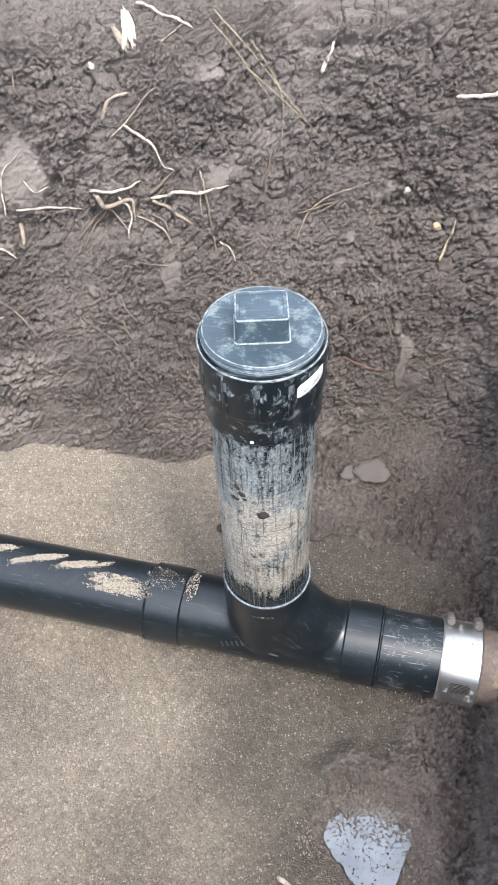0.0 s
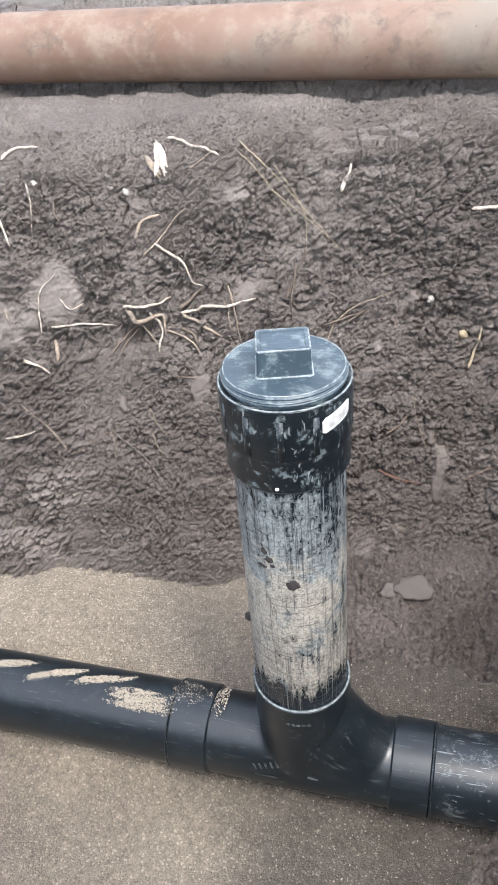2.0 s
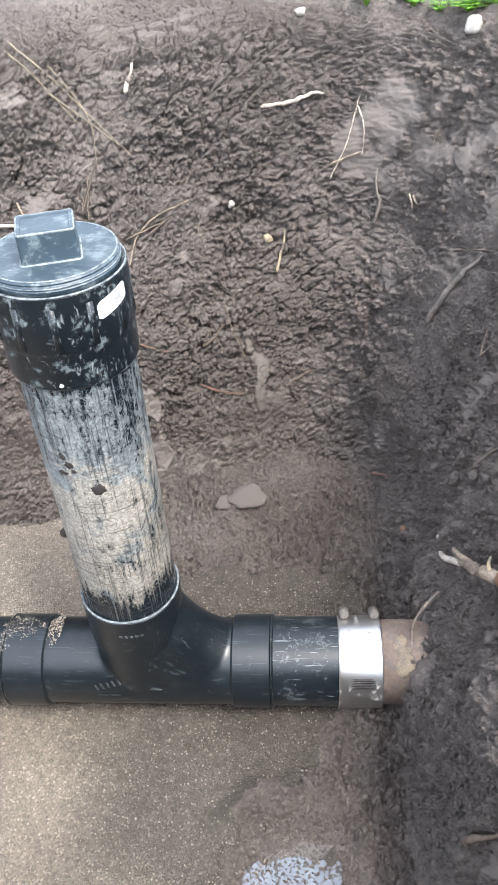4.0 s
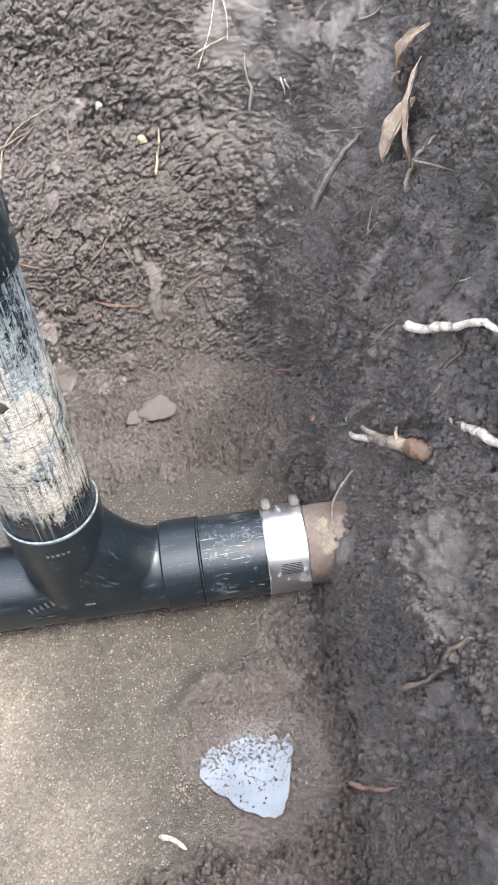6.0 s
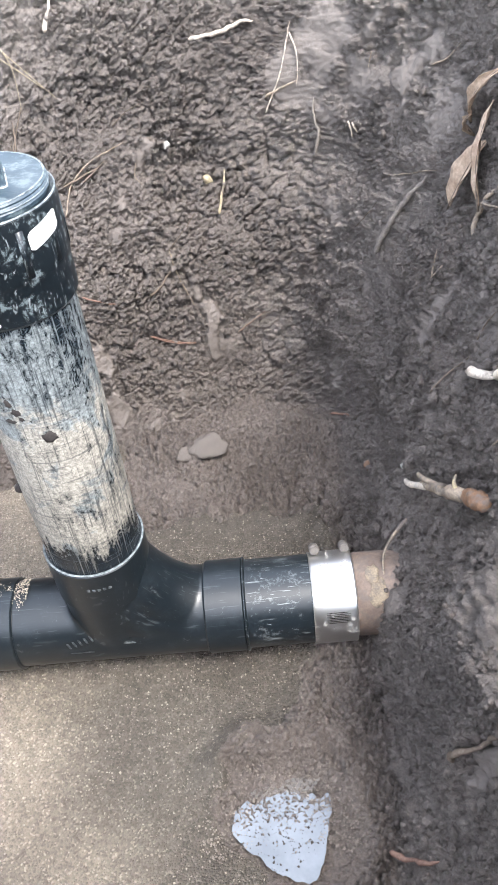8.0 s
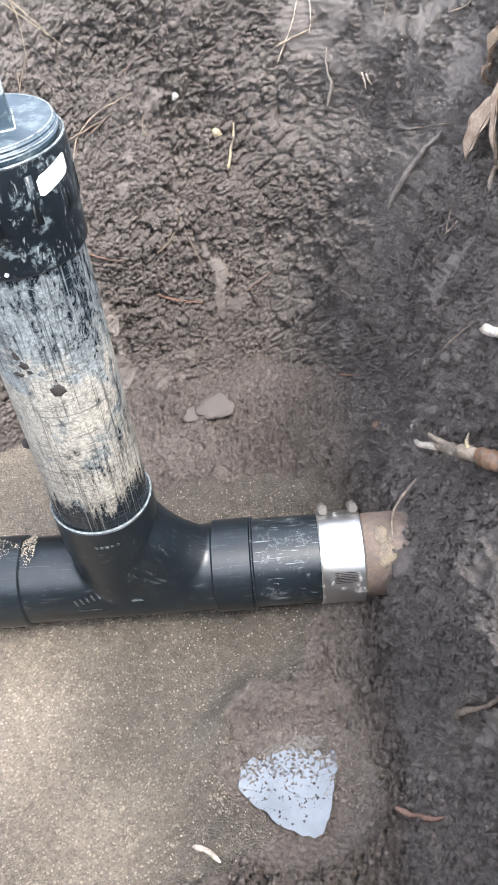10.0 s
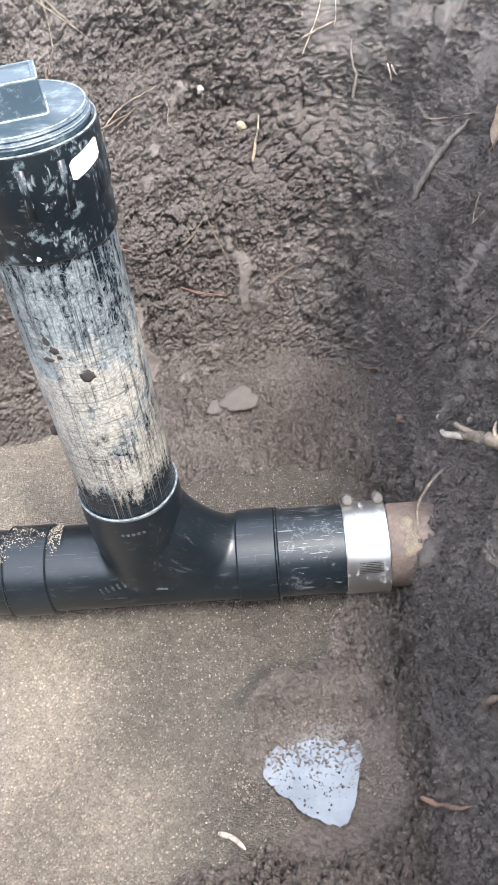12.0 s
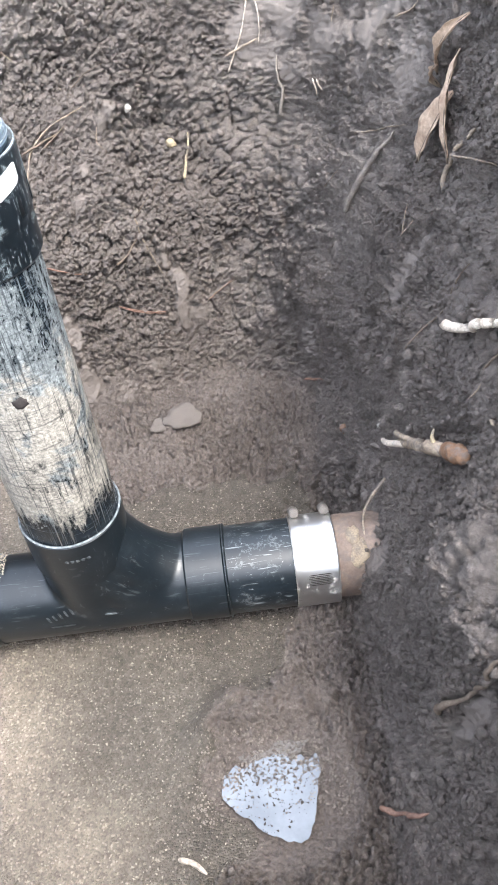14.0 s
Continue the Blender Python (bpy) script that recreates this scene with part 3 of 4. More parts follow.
def tee_body():
    bm = bmesh.new()

    def add(points, radius, seg=48):
        v, f = tube_data(points, [radius] * len(points), seg)
        vs = [bm.verts.new(q) for q in v]
        for face in f:
            bm.faces.new([vs[k] for k in face])
    add([(-0.140, 0, AXIS), (0.0, 0, AXIS), (0.135, 0, AXIS)], 0.0575)
    add([(0, 0, AXIS), (0, 0, 0.12), (0, 0, 0.19)], 0.0575)
    arc = [(0.118 - 0.118 * math.cos(a), 0, AXIS + 0.112 - 0.112 * math.sin(a)) for a in np.linspace(0.12, 1.5, 14)]
    add(arc, 0.055)
    add(curve_points([(0.010, 0, 0.188), (0.030, 0, 0.142), (0.058, 0, 0.104), (0.092, 0, 0.078), (0.116, 0, 0.064)], 14), 0.047)
    short = [(-0.05 + 0.05 * math.cos(a), 0, AXIS + 0.05 - 0.05 * math.sin(a)) for a in np.linspace(0.1, 1.5, 10)]
    add(short, 0.054)
    bmesh.ops.recalc_face_normals(bm, faces=bm.faces)
    ob = part("tee_body", bm, ABS, cleanout, "glossy black moulded plastic tee with a swept branch")
    r = ob.modifiers.new("union", "REMESH")
    r.mode, r.voxel_size, r.use_smooth_shade = "VOXEL", 0.0028, True
    s = ob.modifiers.new("soften", "SMOOTH")
    s.factor, s.iterations = 0.6, 10
    return ob


tee = tee_body()


def collar(name, axis, lo, hi, radius, inner, mat=ABS, label=""):
    b = 0.0022
    bm = lathe([(inner, lo), (radius - b, lo), (radius, lo + b), (radius, hi - b), (radius - b, hi), (inner, hi)], axis, 96, True)
    ob = part(name, bm, mat, cleanout, label)
    if axis == "x":
        ob.location.z = AXIS
    return ob


collar("socket", "x", -0.184, -0.128, 0.0612, 0.050)
collar("socket", "x", 0.119, 0.171, 0.0612, 0.050)
collar("socket", "z", 0.150, 0.222, 0.0612, 0.050)
part("glue_ring", lathe([(0.0590, 0.2210), (0.0606, 0.2214), (0.0612, 0.2226), (0.0604, 0.2236), (0.0590, 0.2234)], "z", 96, True), WEAR, cleanout, "scuffed solvent ring")
riser = part("standpipe", lathe([(0.050, 0.14), (0.0572, 0.142), (0.0572, 0.30), (0.0572, 0.45), (0.0572, 0.64), (0.050, 0.641)], "z", 128, True), RISER, cleanout,
             "black pipe caked with streaked dried tan mud")
adapter = part("threaded_adapter", lathe([(0.056, 0.566), (0.0600, 0.564), (0.0618, 0.567), (0.0622, 0.600), (0.0630, 0.603), (0.0636, 0.606), (0.0640, 0.650), (0.0636, 0.6585),
                                          (0.0615, 0.660), (0.0590, 0.6595), (0.056, 0.652)], "z", 128, True), CAP, cleanout, "scuffed black female adapter collar")
for k in range(12):
    bm = bmesh.new()
    bmesh.ops.create_cube(bm, size=1, matrix=pose(0.0630, 0, 0.628) @ Matrix.Diagonal((0.0024, 0.0085, 0.044, 1)))
    bmesh.ops.bevel(bm, geom=bm.edges, offset=0.0010, segments=2, affect="EDGES")
    rib = part("rib", bm, CAP, adapter)
    rib.rotation_euler.z = radians(30 * k + 8)
plug = part("screw_plug", lathe([(0.050, 0.640), (0.0592, 0.6615), (0.0598, 0.6635), (0.0585, 0.6650), (0.0596, 0.6668), (0.0583, 0.6684), (0.0590, 0.6700), (0.0578, 0.6716), (0.0562, 0.6724),
                                 (0.0545, 0.6718), (0.030, 0.6722), (0.002, 0.6722)], "z", 128), PLUG, cleanout, "dusty grey-black screw plug")


def square_head():
    """A raised square with a rim round its face."""
    bm = bmesh.new()
    rows = [(0.0262, 0.671), (0.0250, 0.6745), (0.0246, 0.698), (0.0236, 0.7000), (0.0205, 0.7002), (0.0200, 0.6992)]
    rings = []
    for h, z in rows:
        ring = []
        for cx, cy, a0 in ((1, 1, 0), (-1, 1, 90), (-1, -1, 180), (1, -1, 270)):
            for a in (0, 30, 60, 90):
                c = h - 0.003
                ring.append(bm.verts.new((cx * c + 0.003 * math.cos(radians(a0 + a)), cy * c + 0.003 * math.sin(radians(a0 + a)), z)))
        rings.append(ring)
    for a, b in zip(rings, rings[1:]):
        for k in range(16):
            bm.faces.new((a[k], a[(k + 1) % 16], b[(k + 1) % 16], b[k]))
    bm.faces.new(rings[-1])
    bm.faces.new(rings[0][::-1])
    return bm


head = part("square_head", square_head(), PLUG, plug, smooth=False)
head.rotation_euler.z = radians(15)
head.scale.y, head.location = 0.84, (0.001, -0.004, 0)


def edge_loop(half, z, radius):
    """A thin worn line round a square."""
    c = half - 0.002
    ring = [(x, y, z) for x, y in ((c, half), (-c, half), (-half, c), (-half, -c), (-c, -half), (c, -half), (half, -c), (half, c), (c, half), (0, half))]
    v, f = tube_data(ring, [radius] * len(ring), 6)
    bm = bmesh.new()
    vs = [bm.verts.new(q) for q in v]
    for face in f:
        bm.faces.new([vs[k] for k in face])
    return bm


part("worn_edge", edge_loop(0.0240, 0.6993, 0.0010), WEAR, head, "pale worn edge")
part("worn_edge", edge_loop(0.0258, 0.6725, 0.0011), WEAR, head, "pale worn edge")
for r, z, w in ((0.0572, 0.6722, 0.0007), (0.0592, 0.6662, 0.0007), (0.0628, 0.6598, 0.0009)):
    part("worn_edge", lathe([(r + w * math.cos(a), z + w * math.sin(a)) for a in np.linspace(0, 2 * math.pi, 8, endpoint=False)], "z", 96, True), WEAR, plug, "pale worn edge")


def curved_patch(radius, angle, z, width, height, lift, slant=0.0, axis_x=None, seg=10):
    """A thin rounded patch bent round a pipe; width along the girth."""
    bm = bmesh.new()
    grid = []
    for i in range(seg + 1):
        u = i / seg * 2 - 1
        col = []
        for j in range(5):
            w = j / 4 * 2 - 1
            inset = 1 - 0.30 * max(0, abs(u) - 0.85) / 0.15
            a = angle + u * width / 2 / radius
            h = z + w * height / 2 * inset + slant * u
            r = radius + lift * (1 - 0.6 * (abs(u) > 0.99 or abs(w) > 0.99))
            p = (r * math.cos(a), r * math.sin(a), h) if axis_x is None else (h, r * math.cos(a), AXIS + r * math.sin(a))
            col.append(bm.verts.new(p))
        grid.append(col)
    for i in range(seg):
        for j in range(4):
            bm.faces.new((grid[i][j], grid[i + 1][j], grid[i + 1][j + 1], grid[i][j + 1]))
    bmesh.ops.solidify(bm, geom=bm.faces[:], thickness=0.0006)
    bmesh.ops.recalc_face_normals(bm, faces=bm.faces)
    return bm


def blot(radius, angle, z, width, height, seed, axis_x=None, lift=0.0005):
    """A thin irregular spot bent round a pipe."""
    bm = bmesh.new()
    g = np.random.default_rng(seed)

    def at(u, w, l):
        a, h, r = angle + u * width / 2 / radius, z + w * height / 2, radius + l
        return bm.verts.new((r * math.cos(a), r * math.sin(a), h) if axis_x is None else (h, r * math.cos(a), AXIS + r * math.sin(a)))
    mid = at(0, 0, lift)
    rings = []
    for scale, l in ((0.55, lift), (1.0, lift * 0.4), (1.05, -0.001)):
        rings.append([])
        bumps = np.random.default_rng(seed).uniform(0.72, 1.15, 16)
        for k in range(16):
            b = 2 * math.pi * k / 16
            rings[-1].append(at(scale * bumps[k] * math.cos(b), scale * bumps[k] * math.sin(b), l))
    for k in range(16):
        bm.faces.new((mid, rings[0][k], rings[0][(k + 1) % 16]))
        for a, b in zip(rings, rings[1:]):
            bm.faces.new((a[k], b[k], b[(k + 1) % 16], a[(k + 1) % 16]))
    bmesh.ops.recalc_face_normals(bm, faces=bm.faces)
    return bm


part("sticker", curved_patch(0.0645, radians(-31), 0.6405, 0.036, 0.0170, 0.0016, 0.0035), WHITE, adapter, "small blank white label")
for k, (a, z, w, h) in enumerate(((-79, 0.437, 0.015, 0.017), (-104, 0.470, 0.010, 0.009), (-109, 0.480, 0.008, 0.010), (-113, 0.458, 0.013, 0.006), (-100, 0.462, 0.006, 0.005))):
    part("mud_spot", blot(0.0572, radians(a), z, w, h, 20 + k), DARK, riser, "dark bare spot")
part("mud_blob", blot(0.0572, radians(197), 0.333, 0.012, 0.014, 31, None, 0.006), DARK, riser, "dark blob of dirt")
part("mud_spot", blot(0.0625, radians(-88), 0.571, 0.004, 0.004, 40), WHITE, adapter, "tiny pale fleck")
for k in range(7):
    part("raised_mark", curved_patch(0.0577, radians(163 - k * 2.2), -0.058 + k * 0.0075, 0.009, 0.0035, 0.0008, 0.002, 0.0, 4), MARK, tee, "worn raised bar")
for k in range(5):
    part("raised_mark", curved_patch(0.0612, radians(-95 + k * 6), 0.196, 0.004, 0.005, 0.0007, 0, None, 4), MARK, tee, "worn raised bar")
for x, a in ((0.020, 165), (0.040, 158), (-0.035, 176), (-0.050, 176)):
    part("raised_mark", curved_patch(0.0577, radians(a), x, 0.003, 0.016, 0.0007, 0.001, 0.0, 4), MARK, tee, "worn raised bar")
left_pipe = part("drain_pipe", lathe([(0.050, -1.45), (0.0572, -1.45), (0.0572, -0.8), (0.0572, -0.16), (0.050, -0.16)], "x", 96, True), ABS, cleanout, "dusty glossy black drain pipe")
left_pipe.location.z = AXIS
rubber = collar("rubber_coupling", "x", 0.160, 0.300, 0.0584, 0.050, RUBBER, "muddy black coupling sleeve")
part("glue_ring", lathe([(0.058, 0.1705), (0.0622, 0.1705), (0.0626, 0.1722), (0.060, 0.1738), (0.058, 0.1735)], "x", 96, True), CAP, cleanout).location.z = AXIS
part("glue_ring", lathe([(0.058, -0.1862), (0.0606, -0.1860), (0.0618, -0.1845), (0.060, -0.183)], "x", 96, True), CAP, cleanout).location.z = AXIS

clamp = empty("clamp_band", (0, 0, 0), label="shiny stainless steel shear band clamp round the coupling, mud flecked", category="pipe clamp")
band = part("band", lathe([(0.0575, 0.259), (0.0604, 0.2588), (0.0612, 0.2600), (0.0606, 0.2620), (0.0606, 0.3120), (0.0612, 0.3140), (0.0604, 0.3155), (0.0575, 0.315)], "x", 128, True), STEEL, clamp)
band.location.z = AXIS
for k in range(7):
    part("worm_slot", curved_patch(0.0607, radians(160 - k * 2.2), 0.290, 0.0010, 0.030, 0.0004, 0, 0.0, 3), DARK, band).location.z = -AXIS
for x in (0.268, 0.308):
    a = radians(52)
    hold = part("screw_housing", lathe([(0.0045, -0.010), (0.0068, -0.009), (0.0068, 0.008), (0.0052, 0.0095), (0.0052, 0.0125), (0.002, 0.0128)], "z", 24), DULL, clamp, "muddy clamp screw")
    hold.location = (x, 0.0655 * math.cos(a), AXIS + 0.0655 * math.sin(a))
    hold.rotation_euler = (radians(-38 + 90), 0, 0)

clay = tagged(part("clay_pipe", lathe([(0.046, 0.313), (0.0545, 0.3135), (0.0548, 0.33), (0.0548, 0.62), (0.046, 0.62)], "x", 96, True), OLD_CLAY), "old brown clay pipe coming out of the mud wall", "pipe")
clay.location.z = AXIS
for k, (x, a, w, h) in enumerate(((0.343, 128, 0.042, 0.024), (0.338, 102, 0.030, 0.018))):
    part("chipped_patch", blot(0.0548, radians(a), x, w, h, 60 + k, 0.0), CHIP, clay, "pale chipped tan patch").location.z = -AXIS


# ---- the long pipe lying on the bank ----
bank_pipe = tagged(part("bank_pipe", lathe([(0.050, -1.9), (0.0615, -1.898), (0.0625, -1.88), (0.0625, -0.6), (0.0625, 0.0), (0.0625, 1.38), (0.0615, 1.398), (0.050, 1.40)], "x", 96, True), CLAY),
                   "long buff clay pipe lying on the muddy bank", "pipe")
bank_pipe.location, bank_pipe.rotation_euler = (-0.23, 0.893, 0.795), (0, radians(0.4), radians(-1.6))
tube = tagged(part("steel_tube", lathe([(0.0085, -0.10), (0.0125, -0.10), (0.0125, 0.10), (0.0085, 0.10)], "z", 32, True), RUST), "short rusty steel tube on the bank", "tube")
tube.matrix_basis = pose(0.19, 1.68, 0.775, 65, 0, 6)


# ---- roots, sticks and straw in the walls ----
count_roots = [0]


def root(name, mat, radius, *places, label="", out=0.75, category="root"):
    count_roots[0] += 1
    k = count_roots[0]
    radius = radius * 0.85
    rough_q = wall_base(np.array([a[0] for a in places]), np.array([a[1] for a in places]))
    length = float(np.sum(np.linalg.norm(np.diff(rough_q, axis=0), axis=1)))
    m = max(8, min(60, int(length / 0.004)))
    sv = curve_points([np.array(a) for a in places], m)
    q, n, _ = wall_points(sv[:, 0], sv[:, 1])
    proud = np.convolve(np.pad(np.sum((q - wall_base(sv[:, 0], sv[:, 1])) * n, 1), 4, "edge"), np.ones(9) / 9, "valid")
    c = wall_base(sv[:, 0], sv[:, 1]) + n * (proud + radius * out + 0.0040)[:, None]
    w = np.stack([value_noise(c + 5.0 * k, 35.0, 7 + i) + 0.6 * value_noise(c + 5.0 * k, 110.0, 17 + i) for i in range(3)], 1)
    c = c + w * min(0.0030, radius * 0.9) * (0.15 if name == "straw" else 1)
    f = np.linspace(0, 1, m)
    r = radius * (1 - 0.5 * f) * (1 + (0.18 if radius < 0.004 else 0.07) * value_noise(c, 120.0, k)) * (1 + 0.25 * value_noise(c, 45.0, k + 9))
    r = r * np.clip(np.minimum(f * 2, 1 - f) * 8 + 0.35, 0.2, 1)
    v, faces = tube_data(c, r, 8 if radius > 0.002 else 6, k, 0 if name == "straw" else 0.22 if radius < 0.004 else 0.10)
    words = {"straw": "thin dry straw stalk lying on mud", "stick": "short pale broken stick in the mud"}
    tint = {"peeled_root": "pale peeled", "root_bark": "tan", "muddy_root": "dark muddy", "reddish_root": "reddish", "grey_root": "grey"}
    text = label or words.get(name) or ("thin " if radius < 0.0022 else "") + tint.get(mat.name, "tan") + " root poking out of the mud wall"
    return tagged(sheet(name, v, faces, mat), text, "straw" if name == "straw" else "stick" if name == "stick" else "root", "roots in the trench wall")


root("root", PALE, 0.0042, (1.300, 0.632), (1.364, 0.636), (1.428, 0.640), label="pale peeled root broken off in mud")
root("root", PALE, 0.0036, (1.204, 0.652), (1.244, 0.648), (1.288, 0.656))
root("root", TAN, 0.0026, (1.252, 0.732), (1.276, 0.752), (1.328, 0.800))
root("root", PALE, 0.0026, (1.272, 0.748), (1.312, 0.716), (1.324, 0.680), (1.344, 0.668))
root("root", PALE, 0.0028, (1.080, 0.628), (1.136, 0.628), (1.188, 0.616))
root("root", PALE, 0.0018, (1.060, 0.620), (1.068, 0.684), (1.100, 0.716))
root("root", PALE, 0.0020, (1.100, 0.676), (1.116, 0.656), (1.140, 0.664))
root("root", TAN, 0.0050, (1.080, 0.604), (1.076, 0.568), label="stubby cut root end")
root("root", PALE, 0.0030, (1.024, 0.580), (1.044, 0.568), (1.064, 0.548))
root("root", PALE, 0.0036, (0.972, 0.448), (1.004, 0.452), (1.024, 0.456))
root("root", TAN, 0.0015, (1.004, 0.504), (1.048, 0.460), (1.084, 0.404))
root("root", GREY, 0.0017, (1.148, 0.448), (1.200, 0.384), (1.244, 0.304))
root("root", BROWN, 0.0013, (1.084, 0.408), (1.148, 0.436), (1.192, 0.456))
root("straw", STRAW, 0.0013, (1.424, 0.904), (1.480, 0.828), (1.576, 0.704))
root("straw", STRAW, 0.0012, (1.464, 0.816), (1.516, 0.768), (1.564, 0.720))
root("straw", STRAW, 0.0011, (1.472, 0.856), (1.516, 0.776), (1.516, 0.700))
root("straw", STRAW, 0.0011, (1.416, 0.892), (1.464, 0.820), (1.500, 0.768))
root("stick", PALE, 0.0040, (1.576, 0.800), (1.588, 0.824), (1.600, 0.844), label="short pale broken stick")
root("stick", PALE, 0.0036, (1.312, 0.924), (1.352, 0.896), (1.392, 0.872), label="pale split wood sliver")
root("stick", TAN, 0.0016, (1.340, 0.856), (1.380, 0.884))
root("root", PALE, 0.0032, (1.040, 0.908), (1.064, 0.948), (1.096, 0.952))
root("root", PALE, 0.0016, (1.076, 0.864), (1.080, 0.828), (1.072, 0.776))
root("root", BROWN, 0.0022, (1.116, 0.836), (1.116, 0.812), (1.124, 0.796))
root("root", TAN, 0.0042, (1.240, 0.760), (1.260, 0.784), (1.288, 0.792))
root("root", BROWN, 0.0036, (1.300, 0.636), (1.340, 0.668))
root("root", TAN, 0.0040, (1.304, 0.628), (1.364, 0.584))
root("root", BROWN, 0.0025, (1.276, 0.612), (1.316, 0.592), (1.324, 0.572))
root("root", TAN, 0.0018, (1.380, 0.592), (1.380, 0.628), (1.388, 0.656))
root("root", TAN, 0.0050, (1.216, 0.644), (1.228, 0.624), (1.268, 0.628), (1.272, 0.596), label="knotted torn root stump")
root("root", BROWN, 0.0024, (1.168, 0.568), (1.200, 0.596), (1.232, 0.620))
root("root", TAN, 0.0020, (1.385, 0.668), (1.392, 0.600), (1.402, 0.520))
root("root", TAN, 0.0019, (1.535, 0.540), (1.560, 0.585), (1.600, 0.615), (1.650, 0.632))
root("root", BROWN, 0.0014, (1.497, 0.690), (1.486, 0.620), (1.492, 0.545))
root("root", TAN, 0.0028, (1.208, 0.646), (1.235, 0.604), (1.262, 0.572))
root("root", PALE, 0.0032, (1.246, 0.634), (1.264, 0.604), (1.258, 0.566))
root("root", BROWN, 0.0024, (1.226, 0.606), (1.200, 0.586), (1.176, 0.556))
root("root", TAN, 0.0022, (1.272, 0.604), (1.312, 0.580), (1.330, 0.544))
root("root", PALE, 0.0024, (1.405, 0.548), (1.424, 0.534), (1.432, 0.512))
root("root", TAN, 0.0013, (1.150, 0.452), (1.156, 0.412), (1.150, 0.380))
root("root", TAN, 0.0016, (1.225, 0.470), (1.240, 0.430), (1.262, 0.408))
root("root", TAN, 0.0016, (1.680, 0.448), (1.692, 0.384), (1.716, 0.320))
root("root", BROWN, 0.0011, (1.680, 0.448), (1.708, 0.472), (1.740, 0.500))
root("root", RED, 0.0016, (1.620, 0.308), (1.672, 0.284), (1.700, 0.280))
root("root", RED, 0.0013, (1.772, 0.276), (1.792, 0.292), (1.808, 0.308))
root("stick", YEL, 0.0032, (1.772, 0.492), (1.780, 0.528), (1.784, 0.560), label="yellowish splinter stuck in mud")
root("root", BROWN, 0.0020, (1.576, 0.584), (1.596, 0.596), (1.616, 0.608))
root("root", BROWN, 0.0010, (1.640, 0.656), (1.664, 0.672), (1.700, 0.684))
root("root", TAN, 0.0016, (1.224, 0.424), (1.232, 0.392), (1.252, 0.372))
root("root", BROWN, 0.0016, (1.316, 0.516), (1.296, 0.520), (1.268, 0.528))
root("root", BROWN, 0.0012, (1.516, 0.712), (1.480, 0.640), (1.488, 0.668))
root("root", PALE, 0.0025, (1.036, 0.768), (1.028, 0.804), (1.024, 0.808))
root("root", TAN, 0.0018, (1.008, 0.668), (1.016, 0.632))
root("root", GREY, 0.0060, (1.940, 0.476), (1.952, 0.528), (1.960, 0.576), (1.968, 0.616), label="grey weathered root lying against mud")
root("root", TAN, 0.0046, (2.108, 0.612), (2.096, 0.636), (2.120, 0.672), (2.132, 0.704))
root("root", TAN, 0.0020, (2.112, 0.660), (2.168, 0.680), (2.204, 0.688))
root("root", TAN, 0.0015, (1.912, 0.580), (1.936, 0.600), (1.984, 0.640))
root("root", TAN, 0.0014, (2.092, 0.540), (2.084, 0.560), (2.076, 0.576))
root("root", BROWN, 0.0013, (1.900, 0.492), (1.920, 0.544))
root("root", BROWN, 0.0018, (2.236, 0.464), (2.240, 0.504), (2.252, 0.536))
root("root", BROWN, 0.0014, (2.240, 0.544), (2.240, 0.576), (2.260, 0.604))
root("root", PALE, 0.0018, (2.300, 0.616), (2.336, 0.644))
root("root", BROWN, 0.0018, (2.372, 0.548), (2.388, 0.592), (2.392, 0.616))
root("root", TAN, 0.0026, (2.432, 0.532), (2.444, 0.536), (2.464, 0.556))
root("root", BROWN, 0.0045, (2.612, 0.260), (2.632, 0.332), (2.648, 0.404), (2.656, 0.460))
root("root", RED, 0.0045, (2.656, 0.112), (2.672, 0.148), (2.688, 0.196))
root("root", PALE, 0.0020, (1.816, 0.636), (1.824, 0.696), (1.828, 0.768))
root("root", PALE, 0.0016, (1.828, 0.752), (1.832, 0.712), (1.832, 0.676))
root("root", TAN, 0.0026, (1.816, 0.660), (1.824, 0.672), (1.832, 0.684))
root("root", PALE, 0.0050, (1.768, 0.756), (1.792, 0.760), (1.804, 0.768), (1.812, 0.772), label="pale thick root curving out of mud")
root("root", GREY, 0.0032, (1.844, 0.576), (1.844, 0.620), (1.840, 0.660))
root("root", PALE, 0.0022, (1.864, 0.636), (1.868, 0.612))
root("root", PALE, 0.0020, (1.868, 0.636), (1.872, 0.620))
root("root", BROWN, 0.0024, (1.544, 0.584), (1.572, 0.592), (1.608, 0.604))
root("root", TAN, 0.0014, (1.660, 0.596), (1.656, 0.576), (1.664, 0.560))
root("root", TAN, 0.0018, (1.924, 0.740), (1.936, 0.756), (1.944, 0.780))
root("root", RED, 0.0017, (1.620, 0.308), (1.656, 0.288), (1.696, 0.276))
root("root", BROWN, 0.0014, (1.768, 0.276), (1.792, 0.292), (1.812, 0.308))
root("root", TAN, 0.0016, (1.776, 0.060), (1.816, 0.056), (1.876, 0.056))
root("root", RED, 0.0030, (1.916, 0.152), (1.960, 0.184))
root("root", BROWN, 0.0026, (1.632, 0.384), (1.656, 0.396), (1.676, 0.416))
root("root", RED, 0.0018, (1.524, 0.412), (1.552, 0.396), (1.580, 0.384))
root("root", TAN, 0.0014, (1.872, 0.736), (1.872, 0.712))
root("root", TAN, 0.0014, (2.380, 0.512), (2.388, 0.532), (2.388, 0.544))
root("root", TAN, 0.0014, (2.100, 0.564), (2.092, 0.536))
